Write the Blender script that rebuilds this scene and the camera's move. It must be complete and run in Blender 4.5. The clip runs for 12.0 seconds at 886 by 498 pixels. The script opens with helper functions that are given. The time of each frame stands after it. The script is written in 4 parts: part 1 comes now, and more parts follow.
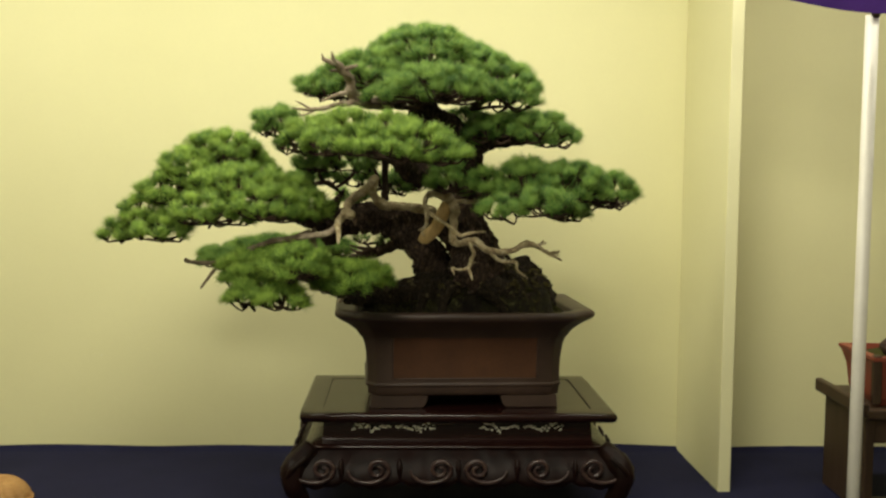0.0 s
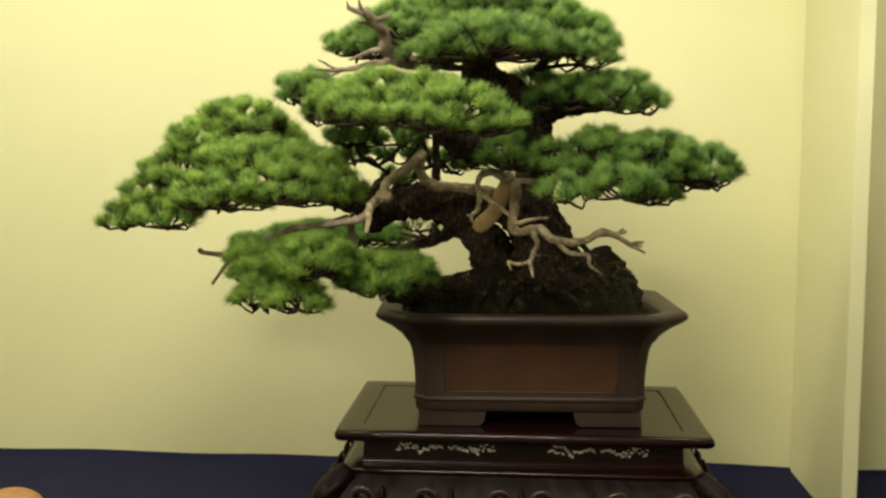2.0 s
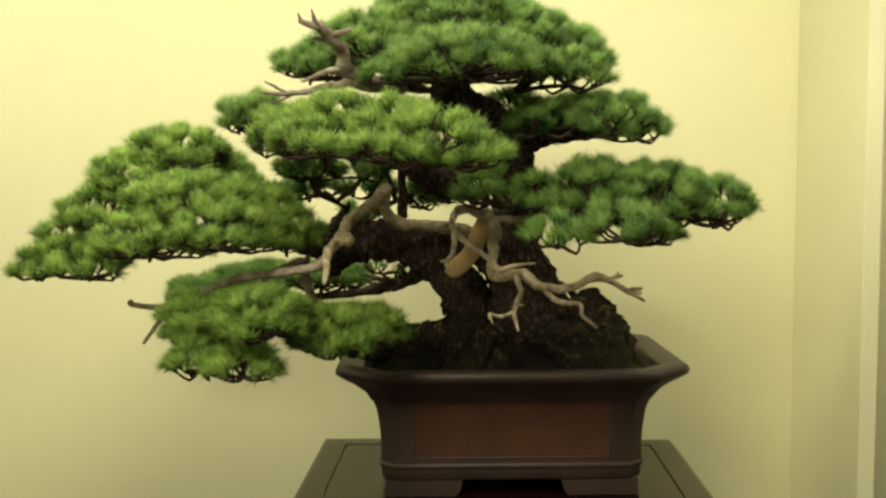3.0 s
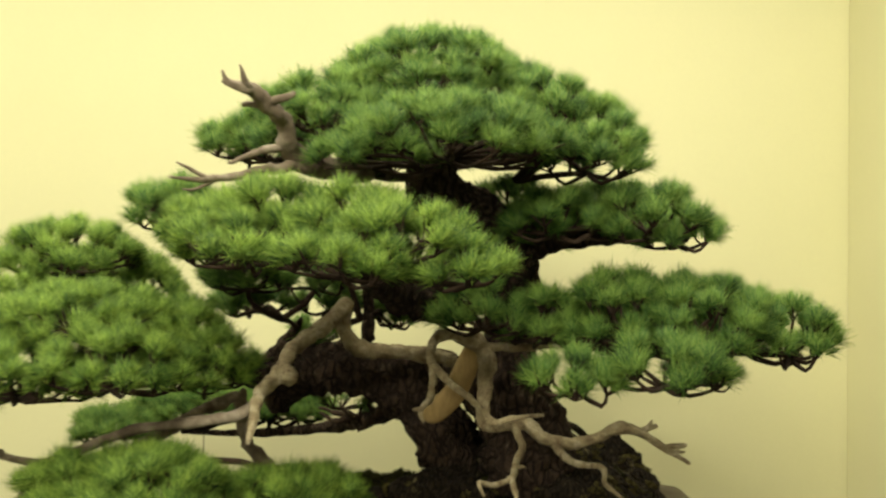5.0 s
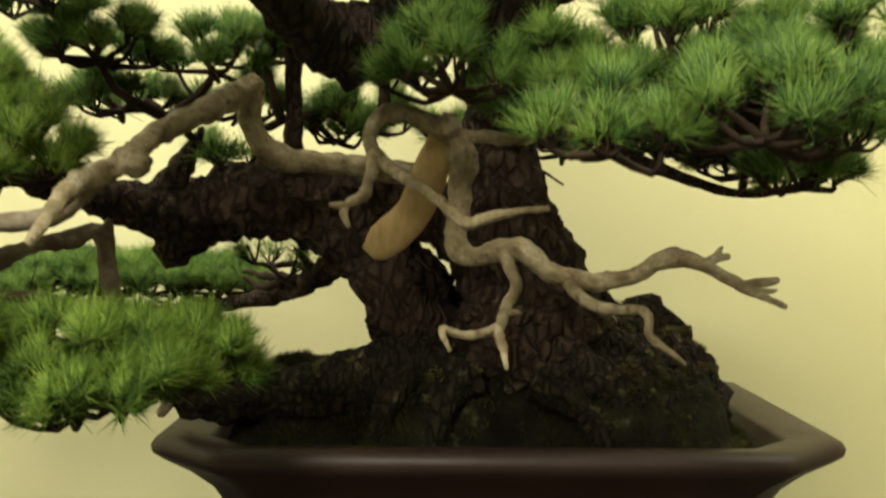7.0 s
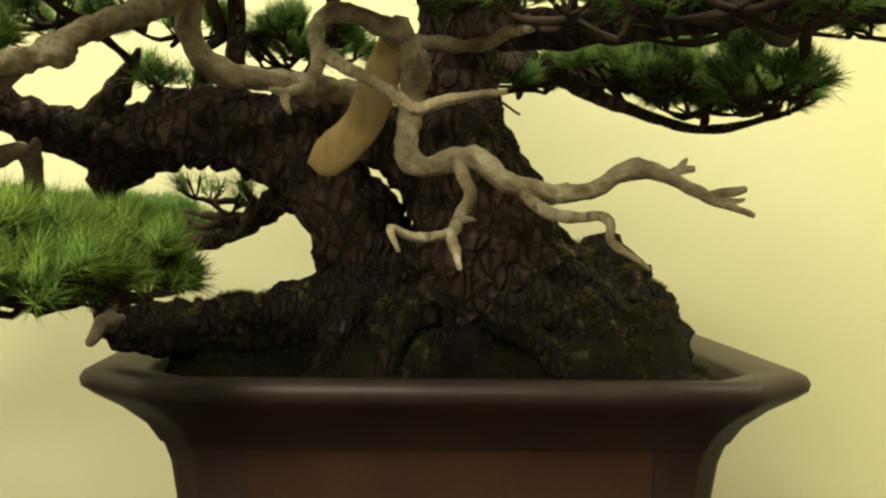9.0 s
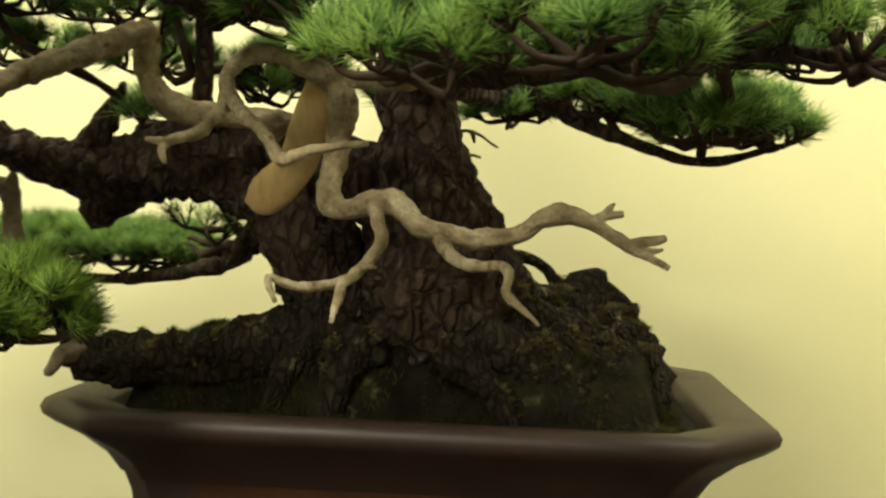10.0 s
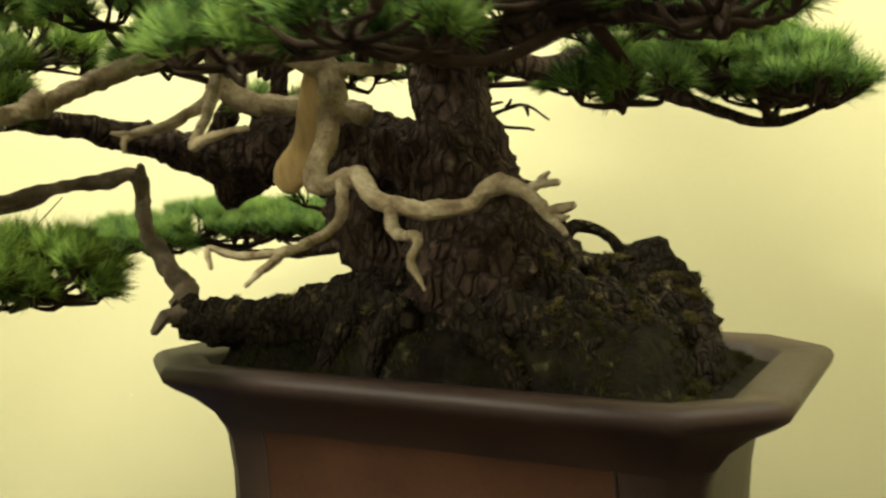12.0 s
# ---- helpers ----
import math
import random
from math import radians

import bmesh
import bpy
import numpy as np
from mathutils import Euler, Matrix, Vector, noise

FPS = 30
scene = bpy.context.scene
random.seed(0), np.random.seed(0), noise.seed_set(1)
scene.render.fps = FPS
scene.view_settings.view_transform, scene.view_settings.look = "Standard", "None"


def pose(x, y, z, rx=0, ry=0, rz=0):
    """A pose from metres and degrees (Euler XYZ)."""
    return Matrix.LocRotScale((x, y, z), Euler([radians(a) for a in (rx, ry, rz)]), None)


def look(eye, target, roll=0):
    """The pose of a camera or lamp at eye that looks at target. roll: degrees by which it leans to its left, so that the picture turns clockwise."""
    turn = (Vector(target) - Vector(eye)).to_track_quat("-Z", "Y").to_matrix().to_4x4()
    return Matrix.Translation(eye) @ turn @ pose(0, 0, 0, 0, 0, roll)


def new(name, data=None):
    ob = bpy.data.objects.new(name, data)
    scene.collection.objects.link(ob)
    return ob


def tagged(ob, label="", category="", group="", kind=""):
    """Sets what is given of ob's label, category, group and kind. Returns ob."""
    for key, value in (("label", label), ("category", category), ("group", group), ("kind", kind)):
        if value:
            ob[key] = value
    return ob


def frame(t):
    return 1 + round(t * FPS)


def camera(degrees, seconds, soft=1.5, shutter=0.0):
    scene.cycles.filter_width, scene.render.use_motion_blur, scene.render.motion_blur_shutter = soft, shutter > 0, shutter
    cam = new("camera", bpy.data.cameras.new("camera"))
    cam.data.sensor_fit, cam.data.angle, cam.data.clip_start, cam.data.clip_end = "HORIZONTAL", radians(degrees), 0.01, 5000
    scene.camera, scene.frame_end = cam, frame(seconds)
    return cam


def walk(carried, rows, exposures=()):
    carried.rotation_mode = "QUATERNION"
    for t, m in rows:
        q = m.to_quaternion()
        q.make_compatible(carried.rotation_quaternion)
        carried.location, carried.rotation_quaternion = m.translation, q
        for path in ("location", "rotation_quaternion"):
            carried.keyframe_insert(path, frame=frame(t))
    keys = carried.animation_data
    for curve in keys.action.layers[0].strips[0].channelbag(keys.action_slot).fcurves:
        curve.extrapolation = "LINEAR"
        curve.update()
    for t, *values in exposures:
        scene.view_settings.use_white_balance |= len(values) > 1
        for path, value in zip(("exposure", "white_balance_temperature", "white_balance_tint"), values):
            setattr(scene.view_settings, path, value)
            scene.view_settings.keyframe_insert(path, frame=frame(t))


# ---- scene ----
from mathutils.bvhtree import BVHTree

cam = camera(45.3, 12.0, soft=2.4, shutter=0.5)
METRES, EYE, TILT, LEAN, TURN = 2.7, 1.5, -4.526, 1.80, 0.0
ROWS = [
    (0.0, 0.0, 0.0, 0.0, -0.01, 0.32, -2.45),
    (0.5, 0.0051, 0.0373, -0.0004, 0.38, -0.1, -1.83),
    (1.0, 0.0354, 0.0932, 0.0044, 2.91, 0.07, -2.76),
    (1.5, 0.052, 0.1266, 0.0091, 5.56, -0.17, -3.0),
    (2.0, 0.0429, 0.1714, 0.0084, 6.06, -0.9, -2.58),
    (2.5, 0.0166, 0.2278, 0.0179, 3.06, -0.36, -1.65),
    (4.5, 0.0467, 0.4122, 0.0467, 6.81, 3.33, -3.43),
    (5.0, 0.0164, 0.4569, 0.0529, 3.11, 5.05, -2.6),
    (5.5, 0.0191, 0.5052, 0.0511, 2.66, 3.9, -2.47),
    (6.0, 0.0316, 0.5765, 0.0389, 6.44, 2.11, -2.52),
    (6.5, 0.0268, 0.6309, 0.0193, 4.26, 1.78, -2.02),
    (7.0, 0.029, 0.6614, -0.0022, 3.88, 2.57, -2.68),
    (9.0, 0.0304, 0.6835, -0.0302, 1.4, 2.91, -2.95),
    (9.5, 0.0459, 0.6796, -0.0275, 3.23, 3.52, -2.84),
    (10.0, 0.099, 0.6969, -0.0127, 9.48, 2.55, -4.29),
    (10.5, 0.1293, 0.6973, -0.0082, 17.96, 0.78, -4.33),
    (11.0, 0.1647, 0.6772, -0.002, 21.93, 0.99, -4.52),
    (11.5, 0.1983, 0.6782, -0.0039, 23.61, 0.03, -4.35),
    (12.0, 0.2294, 0.723, -0.0058, 30.41, -0.2, -3.72),
]

EXPOSURES = [(0.0, -0.07), (2.5, 0.10), (4.5, 0.10), (5.5, 0.0), (7.0, 0.27), (9.0, 0.44), (10.0, 0.54), (11.0, 0.60), (12.0, 0.65)]
walk(cam, [(t, pose(0, 0, EYE, TILT, LEAN, TURN) @ pose(METRES * x, METRES * y, METRES * z, 90 + pitch, roll, yaw)) for t, x, y, z, yaw, pitch, roll in ROWS], EXPOSURES)

# ---- light ----
world = bpy.data.worlds.new("world")
scene.world = world
world.use_nodes = True
world.node_tree.nodes["Background"].inputs[0].default_value = (1.0, 0.93, 0.75, 1)
world.node_tree.nodes["Background"].inputs[1].default_value = 0.05


def area_lamp(name, place, sx, sy, watts, color, target):
    data = bpy.data.lights.new(name, "AREA")
    data.shape, data.size, data.size_y, data.energy, data.color = "RECTANGLE", sx, sy, watts, color
    ob = new(name, data)
    ob.matrix_world = look(place, target)
    return ob


WARM = (0.96, 0.92, 0.73)
area_lamp("display_lamp", (-0.20, 2.78, 2.56), 4.6, 0.30, 60.0, WARM, (-0.20, 2.82, 0.0))
area_lamp("hall_lamp", (-0.20, 0.95, 2.80), 1.0, 0.35, 47.0, WARM, (-0.1, 2.6, 0.9))
area_lamp("hall_lamp", (-1.00, -0.9, 2.80), 0.9, 0.35, 50.0, WARM, (-0.70, 0.6, 0.0))

# ---- materials ----


def material(name):
    m = bpy.data.materials.new(name)
    m.use_nodes = True
    return m, m.node_tree.nodes, m.node_tree.links, m.node_tree.nodes["Principled BSDF"]


def ramp(nodes, links, source, stops):
    r = nodes.new("ShaderNodeValToRGB")
    while len(r.color_ramp.elements) < len(stops):
        r.color_ramp.elements.new(0.5)
    for e, (p, c) in zip(r.color_ramp.elements, stops):
        e.position, e.color = p, (*c, 1)
    links.new(source, r.inputs[0])
    return r.outputs[0]


def noise_tex(nodes, links, coords, scale, detail=6.0, rough=0.6, stretch=None):
    n = nodes.new("ShaderNodeTexNoise")
    n.inputs["Scale"].default_value, n.inputs["Detail"].default_value, n.inputs["Roughness"].default_value = scale, detail, rough
    if stretch:
        mp = nodes.new("ShaderNodeMapping")
        mp.inputs["Scale"].default_value = stretch
        links.new(coords, mp.inputs[0])
        coords = mp.outputs[0]
    links.new(coords, n.inputs["Vector"])
    return n.outputs["Fac"]


def blend(nodes, links, a, b, fac, mode="MIX"):
    m = nodes.new("ShaderNodeMix")
    m.data_type, m.blend_type = "RGBA", mode
    for value, socket in ((fac, m.inputs[0]), (a, m.inputs[6]), (b, m.inputs[7])):
        if isinstance(value, (int, float)):
            socket.default_value = value
        elif isinstance(value, tuple):
            socket.default_value = (*value, 1)
        else:
            links.new(value, socket)
    return m.outputs[2]


def bump(nodes, links, bsdf, height, strength, distance):
    b = nodes.new("ShaderNodeBump")
    b.inputs["Strength"].default_value, b.inputs["Distance"].default_value = strength, distance
    links.new(height, b.inputs["Height"])
    links.new(b.outputs[0], bsdf.inputs["Normal"])


def surface(name, stops, scale, rough, bump_strength=0.3, bump_distance=0.002, fine=None, stretch=None, second=None, spec=0.5, coat=0.0, metallic=0.0, grain=0.7):
    """A two-scale procedural surface: large mottling by stops, fine grain as relief and a slight tint."""
    m, nodes, links, b = material(name)
    co = nodes.new("ShaderNodeTexCoord").outputs["Object"]
    large = noise_tex(nodes, links, co, scale, 5, 0.6, stretch)
    small = noise_tex(nodes, links, co, fine or scale * 9, 6, 0.65, stretch)
    col = ramp(nodes, links, large, stops)
    col = blend(nodes, links, col, ramp(nodes, links, small, [(0.3, (0.72, 0.72, 0.72)), (0.7, (1.15, 1.15, 1.15))]), grain, "MULTIPLY")
    if second:
        col = blend(nodes, links, col, second[0], ramp(nodes, links, noise_tex(nodes, links, co, second[1], 4, 0.7), [(second[2], (0, 0, 0)), (second[2] + 0.12, (1, 1, 1))]))
    links.new(col, b.inputs["Base Color"])
    r = nodes.new("ShaderNodeMapRange")
    r.inputs[3].default_value, r.inputs[4].default_value = max(0.03, rough - 0.12), min(1, rough + 0.12)
    links.new(small, r.inputs[0])
    links.new(r.outputs[0], b.inputs["Roughness"])
    b.inputs["Specular IOR Level"].default_value = spec
    b.inputs["Coat Weight"].default_value = coat
    b.inputs["Metallic"].default_value = metallic
    bump(nodes, links, b, small, bump_strength, bump_distance)
    return m


def needle_material(name, dark, mid, light):
    m, nodes, links, b = material(name)
    geo = nodes.new("ShaderNodeNewGeometry")
    co = nodes.new("ShaderNodeTexCoord").outputs["Object"]
    big = noise_tex(nodes, links, co, 26.0, 3, 0.5)
    mix = nodes.new("ShaderNodeMath")
    mix.operation = "MULTIPLY_ADD"
    links.new(geo.outputs["Random Per Island"], mix.inputs[0])
    mix.inputs[1].default_value = 0.60
    links.new(big, mix.inputs[2])
    col = ramp(nodes, links, mix.outputs[0], [(0.42, dark), (0.80, mid), (1.0, light)])
    links.new(col, b.inputs["Base Color"])
    b.inputs["Roughness"].default_value = 0.55
    b.inputs["Specular IOR Level"].default_value = 0.35
    tr = nodes.new("ShaderNodeBsdfTranslucent")
    links.new(col, tr.inputs[0])
    sh = nodes.new("ShaderNodeMixShader")
    sh.inputs[0].default_value = 0.42
    links.new(b.outputs[0], sh.inputs[1])
    links.new(tr.outputs[0], sh.inputs[2])
    links.new(sh.outputs[0], nodes["Material Output"].inputs[0])
    return m


WALL = surface("cream_wall", [(0.3, (0.66, 0.63, 0.36)), (0.7, (0.70, 0.67, 0.39))], 1.3, 0.8, 0.03, 0.0005, fine=140, grain=0.06)
PANEL = surface("cream_board", [(0.3, (0.68, 0.65, 0.39)), (0.7, (0.72, 0.69, 0.42))], 1.7, 0.7, 0.03, 0.0005, fine=120, grain=0.06)
CEILING = surface("white_ceiling", [(0.3, (0.74, 0.73, 0.68)), (0.7, (0.80, 0.79, 0.74))], 1.5, 0.85, 0.1, 0.002, fine=90)
FLOOR = surface("grey_carpet", [(0.3, (0.10, 0.095, 0.09)), (0.7, (0.15, 0.14, 0.13))], 3.0, 0.95, 0.6, 0.003, fine=300)
CLOTH = surface("navy_cloth", [(0.3, (0.0085, 0.0088, 0.030)), (0.7, (0.013, 0.0135, 0.042))], 4.0, 0.95, 0.5, 0.001, fine=420, spec=0.15)
NEEDLES = needle_material("pine_needles", (0.030, 0.082, 0.013), (0.165, 0.298, 0.036), (0.39, 0.545, 0.085))
NEEDLES_DEEP = needle_material("pine_needles_deep", (0.026, 0.074, 0.015), (0.120, 0.248, 0.037), (0.29, 0.435, 0.076))


def bark_material(name, crack, plate, pale, scale=75, relief=0.006):
    """Flaking bark: pale scaly plates parted by dark fissures."""
    m, nodes, links, b = material(name)
    co = nodes.new("ShaderNodeTexCoord").outputs["Object"]
    warp = nodes.new("ShaderNodeTexNoise")
    warp.inputs["Scale"].default_value = 45
    links.new(co, warp.inputs["Vector"])
    shift = nodes.new("ShaderNodeVectorMath")
    shift.operation = "MULTIPLY_ADD"
    links.new(warp.outputs["Color"], shift.inputs[0])
    shift.inputs[1].default_value = (0.016, 0.016, 0.02)
    links.new(co, shift.inputs[2])
    mp = nodes.new("ShaderNodeMapping")
    mp.inputs["Scale"].default_value = (1, 1, 0.45)
    links.new(shift.outputs[0], mp.inputs[0])
    vor = nodes.new("ShaderNodeTexVoronoi")
    vor.feature = "DISTANCE_TO_EDGE"
    vor.inputs["Scale"].default_value = scale
    links.new(mp.outputs[0], vor.inputs["Vector"])
    grain = noise_tex(nodes, links, co, 170, 6, 0.7, (1, 1, 0.4))
    tone = noise_tex(nodes, links, co, 30, 5, 0.65)
    col = ramp(nodes, links, tone, [(0.32, plate), (0.58, tuple(1.5 * c for c in plate)), (0.75, pale)])
    col = blend(nodes, links, col, ramp(nodes, links, grain, [(0.3, (0.5, 0.5, 0.5)), (0.7, (1.3, 1.3, 1.3))]), 0.9, "MULTIPLY")
    col = blend(nodes, links, crack, col, ramp(nodes, links, vor.outputs["Distance"], [(0.0, (0.25, 0.25, 0.25)), (0.20, (1, 1, 1))]))
    links.new(col, b.inputs["Base Color"])
    b.inputs["Roughness"].default_value = 0.9
    b.inputs["Specular IOR Level"].default_value = 0.2
    add = nodes.new("ShaderNodeMath")
    add.operation = "MULTIPLY_ADD"
    links.new(grain, add.inputs[0])
    add.inputs[1].default_value = 0.5
    links.new(ramp(nodes, links, vor.outputs["Distance"], [(0.0, (0, 0, 0)), (0.25, (1, 1, 1))]), add.inputs[2])
    bump(nodes, links, b, add.outputs[0], 1.0, relief)
    return m


BARK = bark_material("pine_bark", (0.012, 0.0080, 0.006), (0.060, 0.039, 0.0265), (0.27, 0.205, 0.15))
ROOT = bark_material("mossy_root_bark", (0.006, 0.0042, 0.0028), (0.029, 0.021, 0.0125), (0.34, 0.28, 0.13), 110, 0.004)
TWIG = surface("pine_twig", [(0.3, (0.026, 0.016, 0.010)), (0.7, (0.068, 0.042, 0.026))], 40, 0.85, 0.8, 0.002, fine=260, spec=0.2)
DEADWOOD = surface("bleached_deadwood", [(0.32, (0.22, 0.158, 0.088)), (0.5, (0.45, 0.36, 0.205)), (0.68, (0.72, 0.63, 0.43))], 34, 0.7, 1.0, 0.004, fine=260, second=((0.20, 0.135, 0.075), 55, 0.56), spec=0.3, grain=1.0)
DEADGREY = surface("grey_deadwood", [(0.3, (0.105, 0.074, 0.048)), (0.5, (0.215, 0.165, 0.112)), (0.72, (0.40, 0.335, 0.25))], 30, 0.75, 0.6, 0.002, fine=170, spec=0.3)
RAWWOOD = surface("fresh_cut_wood", [(0.3, (0.42, 0.27, 0.10)), (0.5, (0.52, 0.36, 0.15)), (0.72, (0.60, 0.45, 0.22))], 14, 0.6, 0.35, 0.001, fine=150, stretch=(1, 1, 0.25), spec=0.3)
SOIL = surface("dark_soil_moss", [(0.3, (0.008, 0.006, 0.0045)), (0.5, (0.018, 0.014, 0.009)), (0.72, (0.034, 0.032, 0.013))], 26, 0.95, 1.0, 0.006, fine=160, second=((0.11, 0.11, 0.045), 30, 0.60), spec=0.15)
MOSS = surface("moss", [(0.3, (0.030, 0.035, 0.012)), (0.6, (0.070, 0.068, 0.019)), (0.8, (0.22, 0.19, 0.065))], 24, 0.95, 1.0, 0.004, fine=220, spec=0.1)
ROOTMOSS = surface("dry_root_moss", [(0.3, (0.075, 0.065, 0.022)), (0.6, (0.20, 0.168, 0.062)), (0.8, (0.42, 0.36, 0.16))], 30, 0.95, 1.0, 0.003, fine=240, spec=0.1)
CLAY = surface("brown_clay", [(0.3, (0.033, 0.0180, 0.0128)), (0.7, (0.054, 0.0300, 0.0215))], 9, 0.5, 0.25, 0.001, fine=150, spec=0.45)
CLAY_RED = surface("red_brown_clay", [(0.3, (0.048, 0.0195, 0.0092)), (0.7, (0.080, 0.0325, 0.0145))], 7, 0.55, 0.25, 0.001, fine=150, spec=0.3)
LACQUER = surface("dark_lacquered_wood", [(0.3, (0.012, 0.0036, 0.0032)), (0.7, (0.021, 0.0066, 0.0054))], 6, 0.22, 0.05, 0.001, fine=60, stretch=(0.3, 4, 4), spec=0.30, coat=0.05)
CARVED = surface("carved_dark_wood", [(0.3, (0.005, 0.0018, 0.0015)), (0.7, (0.013, 0.0042, 0.0034))], 20, 0.50, 0.4, 0.001, fine=120, spec=0.14)
# carved wood for the scrolls, its base lightened to paint in their glossy highlights
CARVED_HIGHLIGHT = surface("highlit_carved_wood", [(0.3, (0.022, 0.010, 0.009)), (0.7, (0.060, 0.032, 0.028))], 30, 0.34, 0.3, 0.001, fine=140, spec=0.5)
PEARL = surface("mother_of_pearl", [(0.3, (0.66, 0.66, 0.54)), (0.7, (0.82, 0.80, 0.68))], 60, 0.3, 0.1, 0.001, spec=0.6)
POLEWHITE = surface("white_painted_metal", [(0.3, (0.60, 0.57, 0.52)), (0.7, (0.68, 0.65, 0.59))], 5, 0.4, 0.03, 0.001, fine=80, grain=0.08)
PURPLE = surface("purple_cloth", [(0.3, (0.055, 0.020, 0.17)), (0.7, (0.085, 0.030, 0.24))], 5, 0.85, 0.4, 0.001, fine=350, spec=0.2)
BROWNWOOD = surface("brown_wood", [(0.3, (0.036, 0.020, 0.011)), (0.7, (0.066, 0.037, 0.020))], 5, 0.5, 0.2, 0.001, fine=70, stretch=(4, 4, 0.5), spec=0.4)
REDPOT = surface("red_clay", [(0.3, (0.20, 0.040, 0.022)), (0.7, (0.27, 0.060, 0.032))], 8, 0.5, 0.15, 0.001, fine=130)
STRAW = surface("straw_weave", [(0.3, (0.34, 0.17, 0.05)), (0.7, (0.48, 0.27, 0.09))], 18, 0.7, 0.8, 0.003, fine=120, stretch=(1, 1, 5))
LAMPWHITE = surface("lamp_housing", [(0.3, (0.75, 0.75, 0.72)), (0.7, (0.8, 0.8, 0.78))], 4, 0.5, 0.05, 0.001)

# ---- building tools ----


def base_of(ob):
    """Where a part's thing stood before any turn."""
    place = Vector((0, 0, 0))
    while ob:
        place += ob.location
        ob = ob.parent
    return place


def part_from(name, verts, faces, mat, parent=None, label="", smooth=True):
    """Links vertices in world coordinates as one mesh under its parent."""
    me = bpy.data.meshes.new(name)
    o = base_of(parent)
    me.from_pydata([(v[0] - o.x, v[1] - o.y, v[2] - o.z) for v in verts], [], faces)
    me.materials.append(mat)
    me.polygons.foreach_set("use_smooth", [smooth] * len(me.polygons))
    me.update()
    ob = new(name, me)
    ob.parent = parent
    if label:
        tagged(ob, label)
    return ob


def part(name, bm, mat, parent=None, label="", smooth=False):
    bm.verts.index_update()
    ob = part_from(name, [v.co[:] for v in bm.verts], [[v.index for v in f.verts] for f in bm.faces], mat, parent, label, smooth)
    bm.free()
    return ob


def thing(name, place, label, category, group="", kind=""):
    ob = new(name)
    ob.empty_display_size = 0.05
    ob.location = place
    return tagged(ob, label, category, group, kind)


def box(x0, x1, y0, y1, z0, z1, bevel=0.0, segments=2, bm=None):
    bm = bm or bmesh.new()
    made = bmesh.ops.create_cube(bm, size=1, matrix=Matrix.Translation(((x0 + x1) / 2, (y0 + y1) / 2, (z0 + z1) / 2)) @ Matrix.Diagonal((x1 - x0, y1 - y0, z1 - z0, 1)))
    if bevel:
        edges = list({e for v in made["verts"] for e in v.link_edges})
        bmesh.ops.bevel(bm, geom=edges, offset=bevel, segments=segments, affect="EDGES", profile=0.5)
    return bm


def spline(points, radii, step):
    """A smooth line through the points, with its radii, at about even steps."""
    p = np.array(points, float)
    r = np.array(radii, float)
    if len(r) != len(p):
        r = np.interp(np.linspace(0, 1, len(p)), np.linspace(0, 1, len(r)), r)
    q = np.vstack([2 * p[0] - p[1], p, 2 * p[-1] - p[-2]])
    line, rad = [], []
    for k in range(len(p) - 1):
        n = max(2, int(np.linalg.norm(p[k + 1] - p[k]) / step))
        for u in np.arange(n) / n:
            a, b, c, d = q[k], q[k + 1], q[k + 2], q[k + 3]
            line.append(0.5 * (2 * b + (c - a) * u + (2 * a - 5 * b + 4 * c - d) * u * u + (3 * b - a - 3 * c + d) * u ** 3))
            rad.append(r[k] + (r[k + 1] - r[k]) * u)
    line.append(p[-1])
    rad.append(r[-1])
    return np.array(line), np.array(rad)


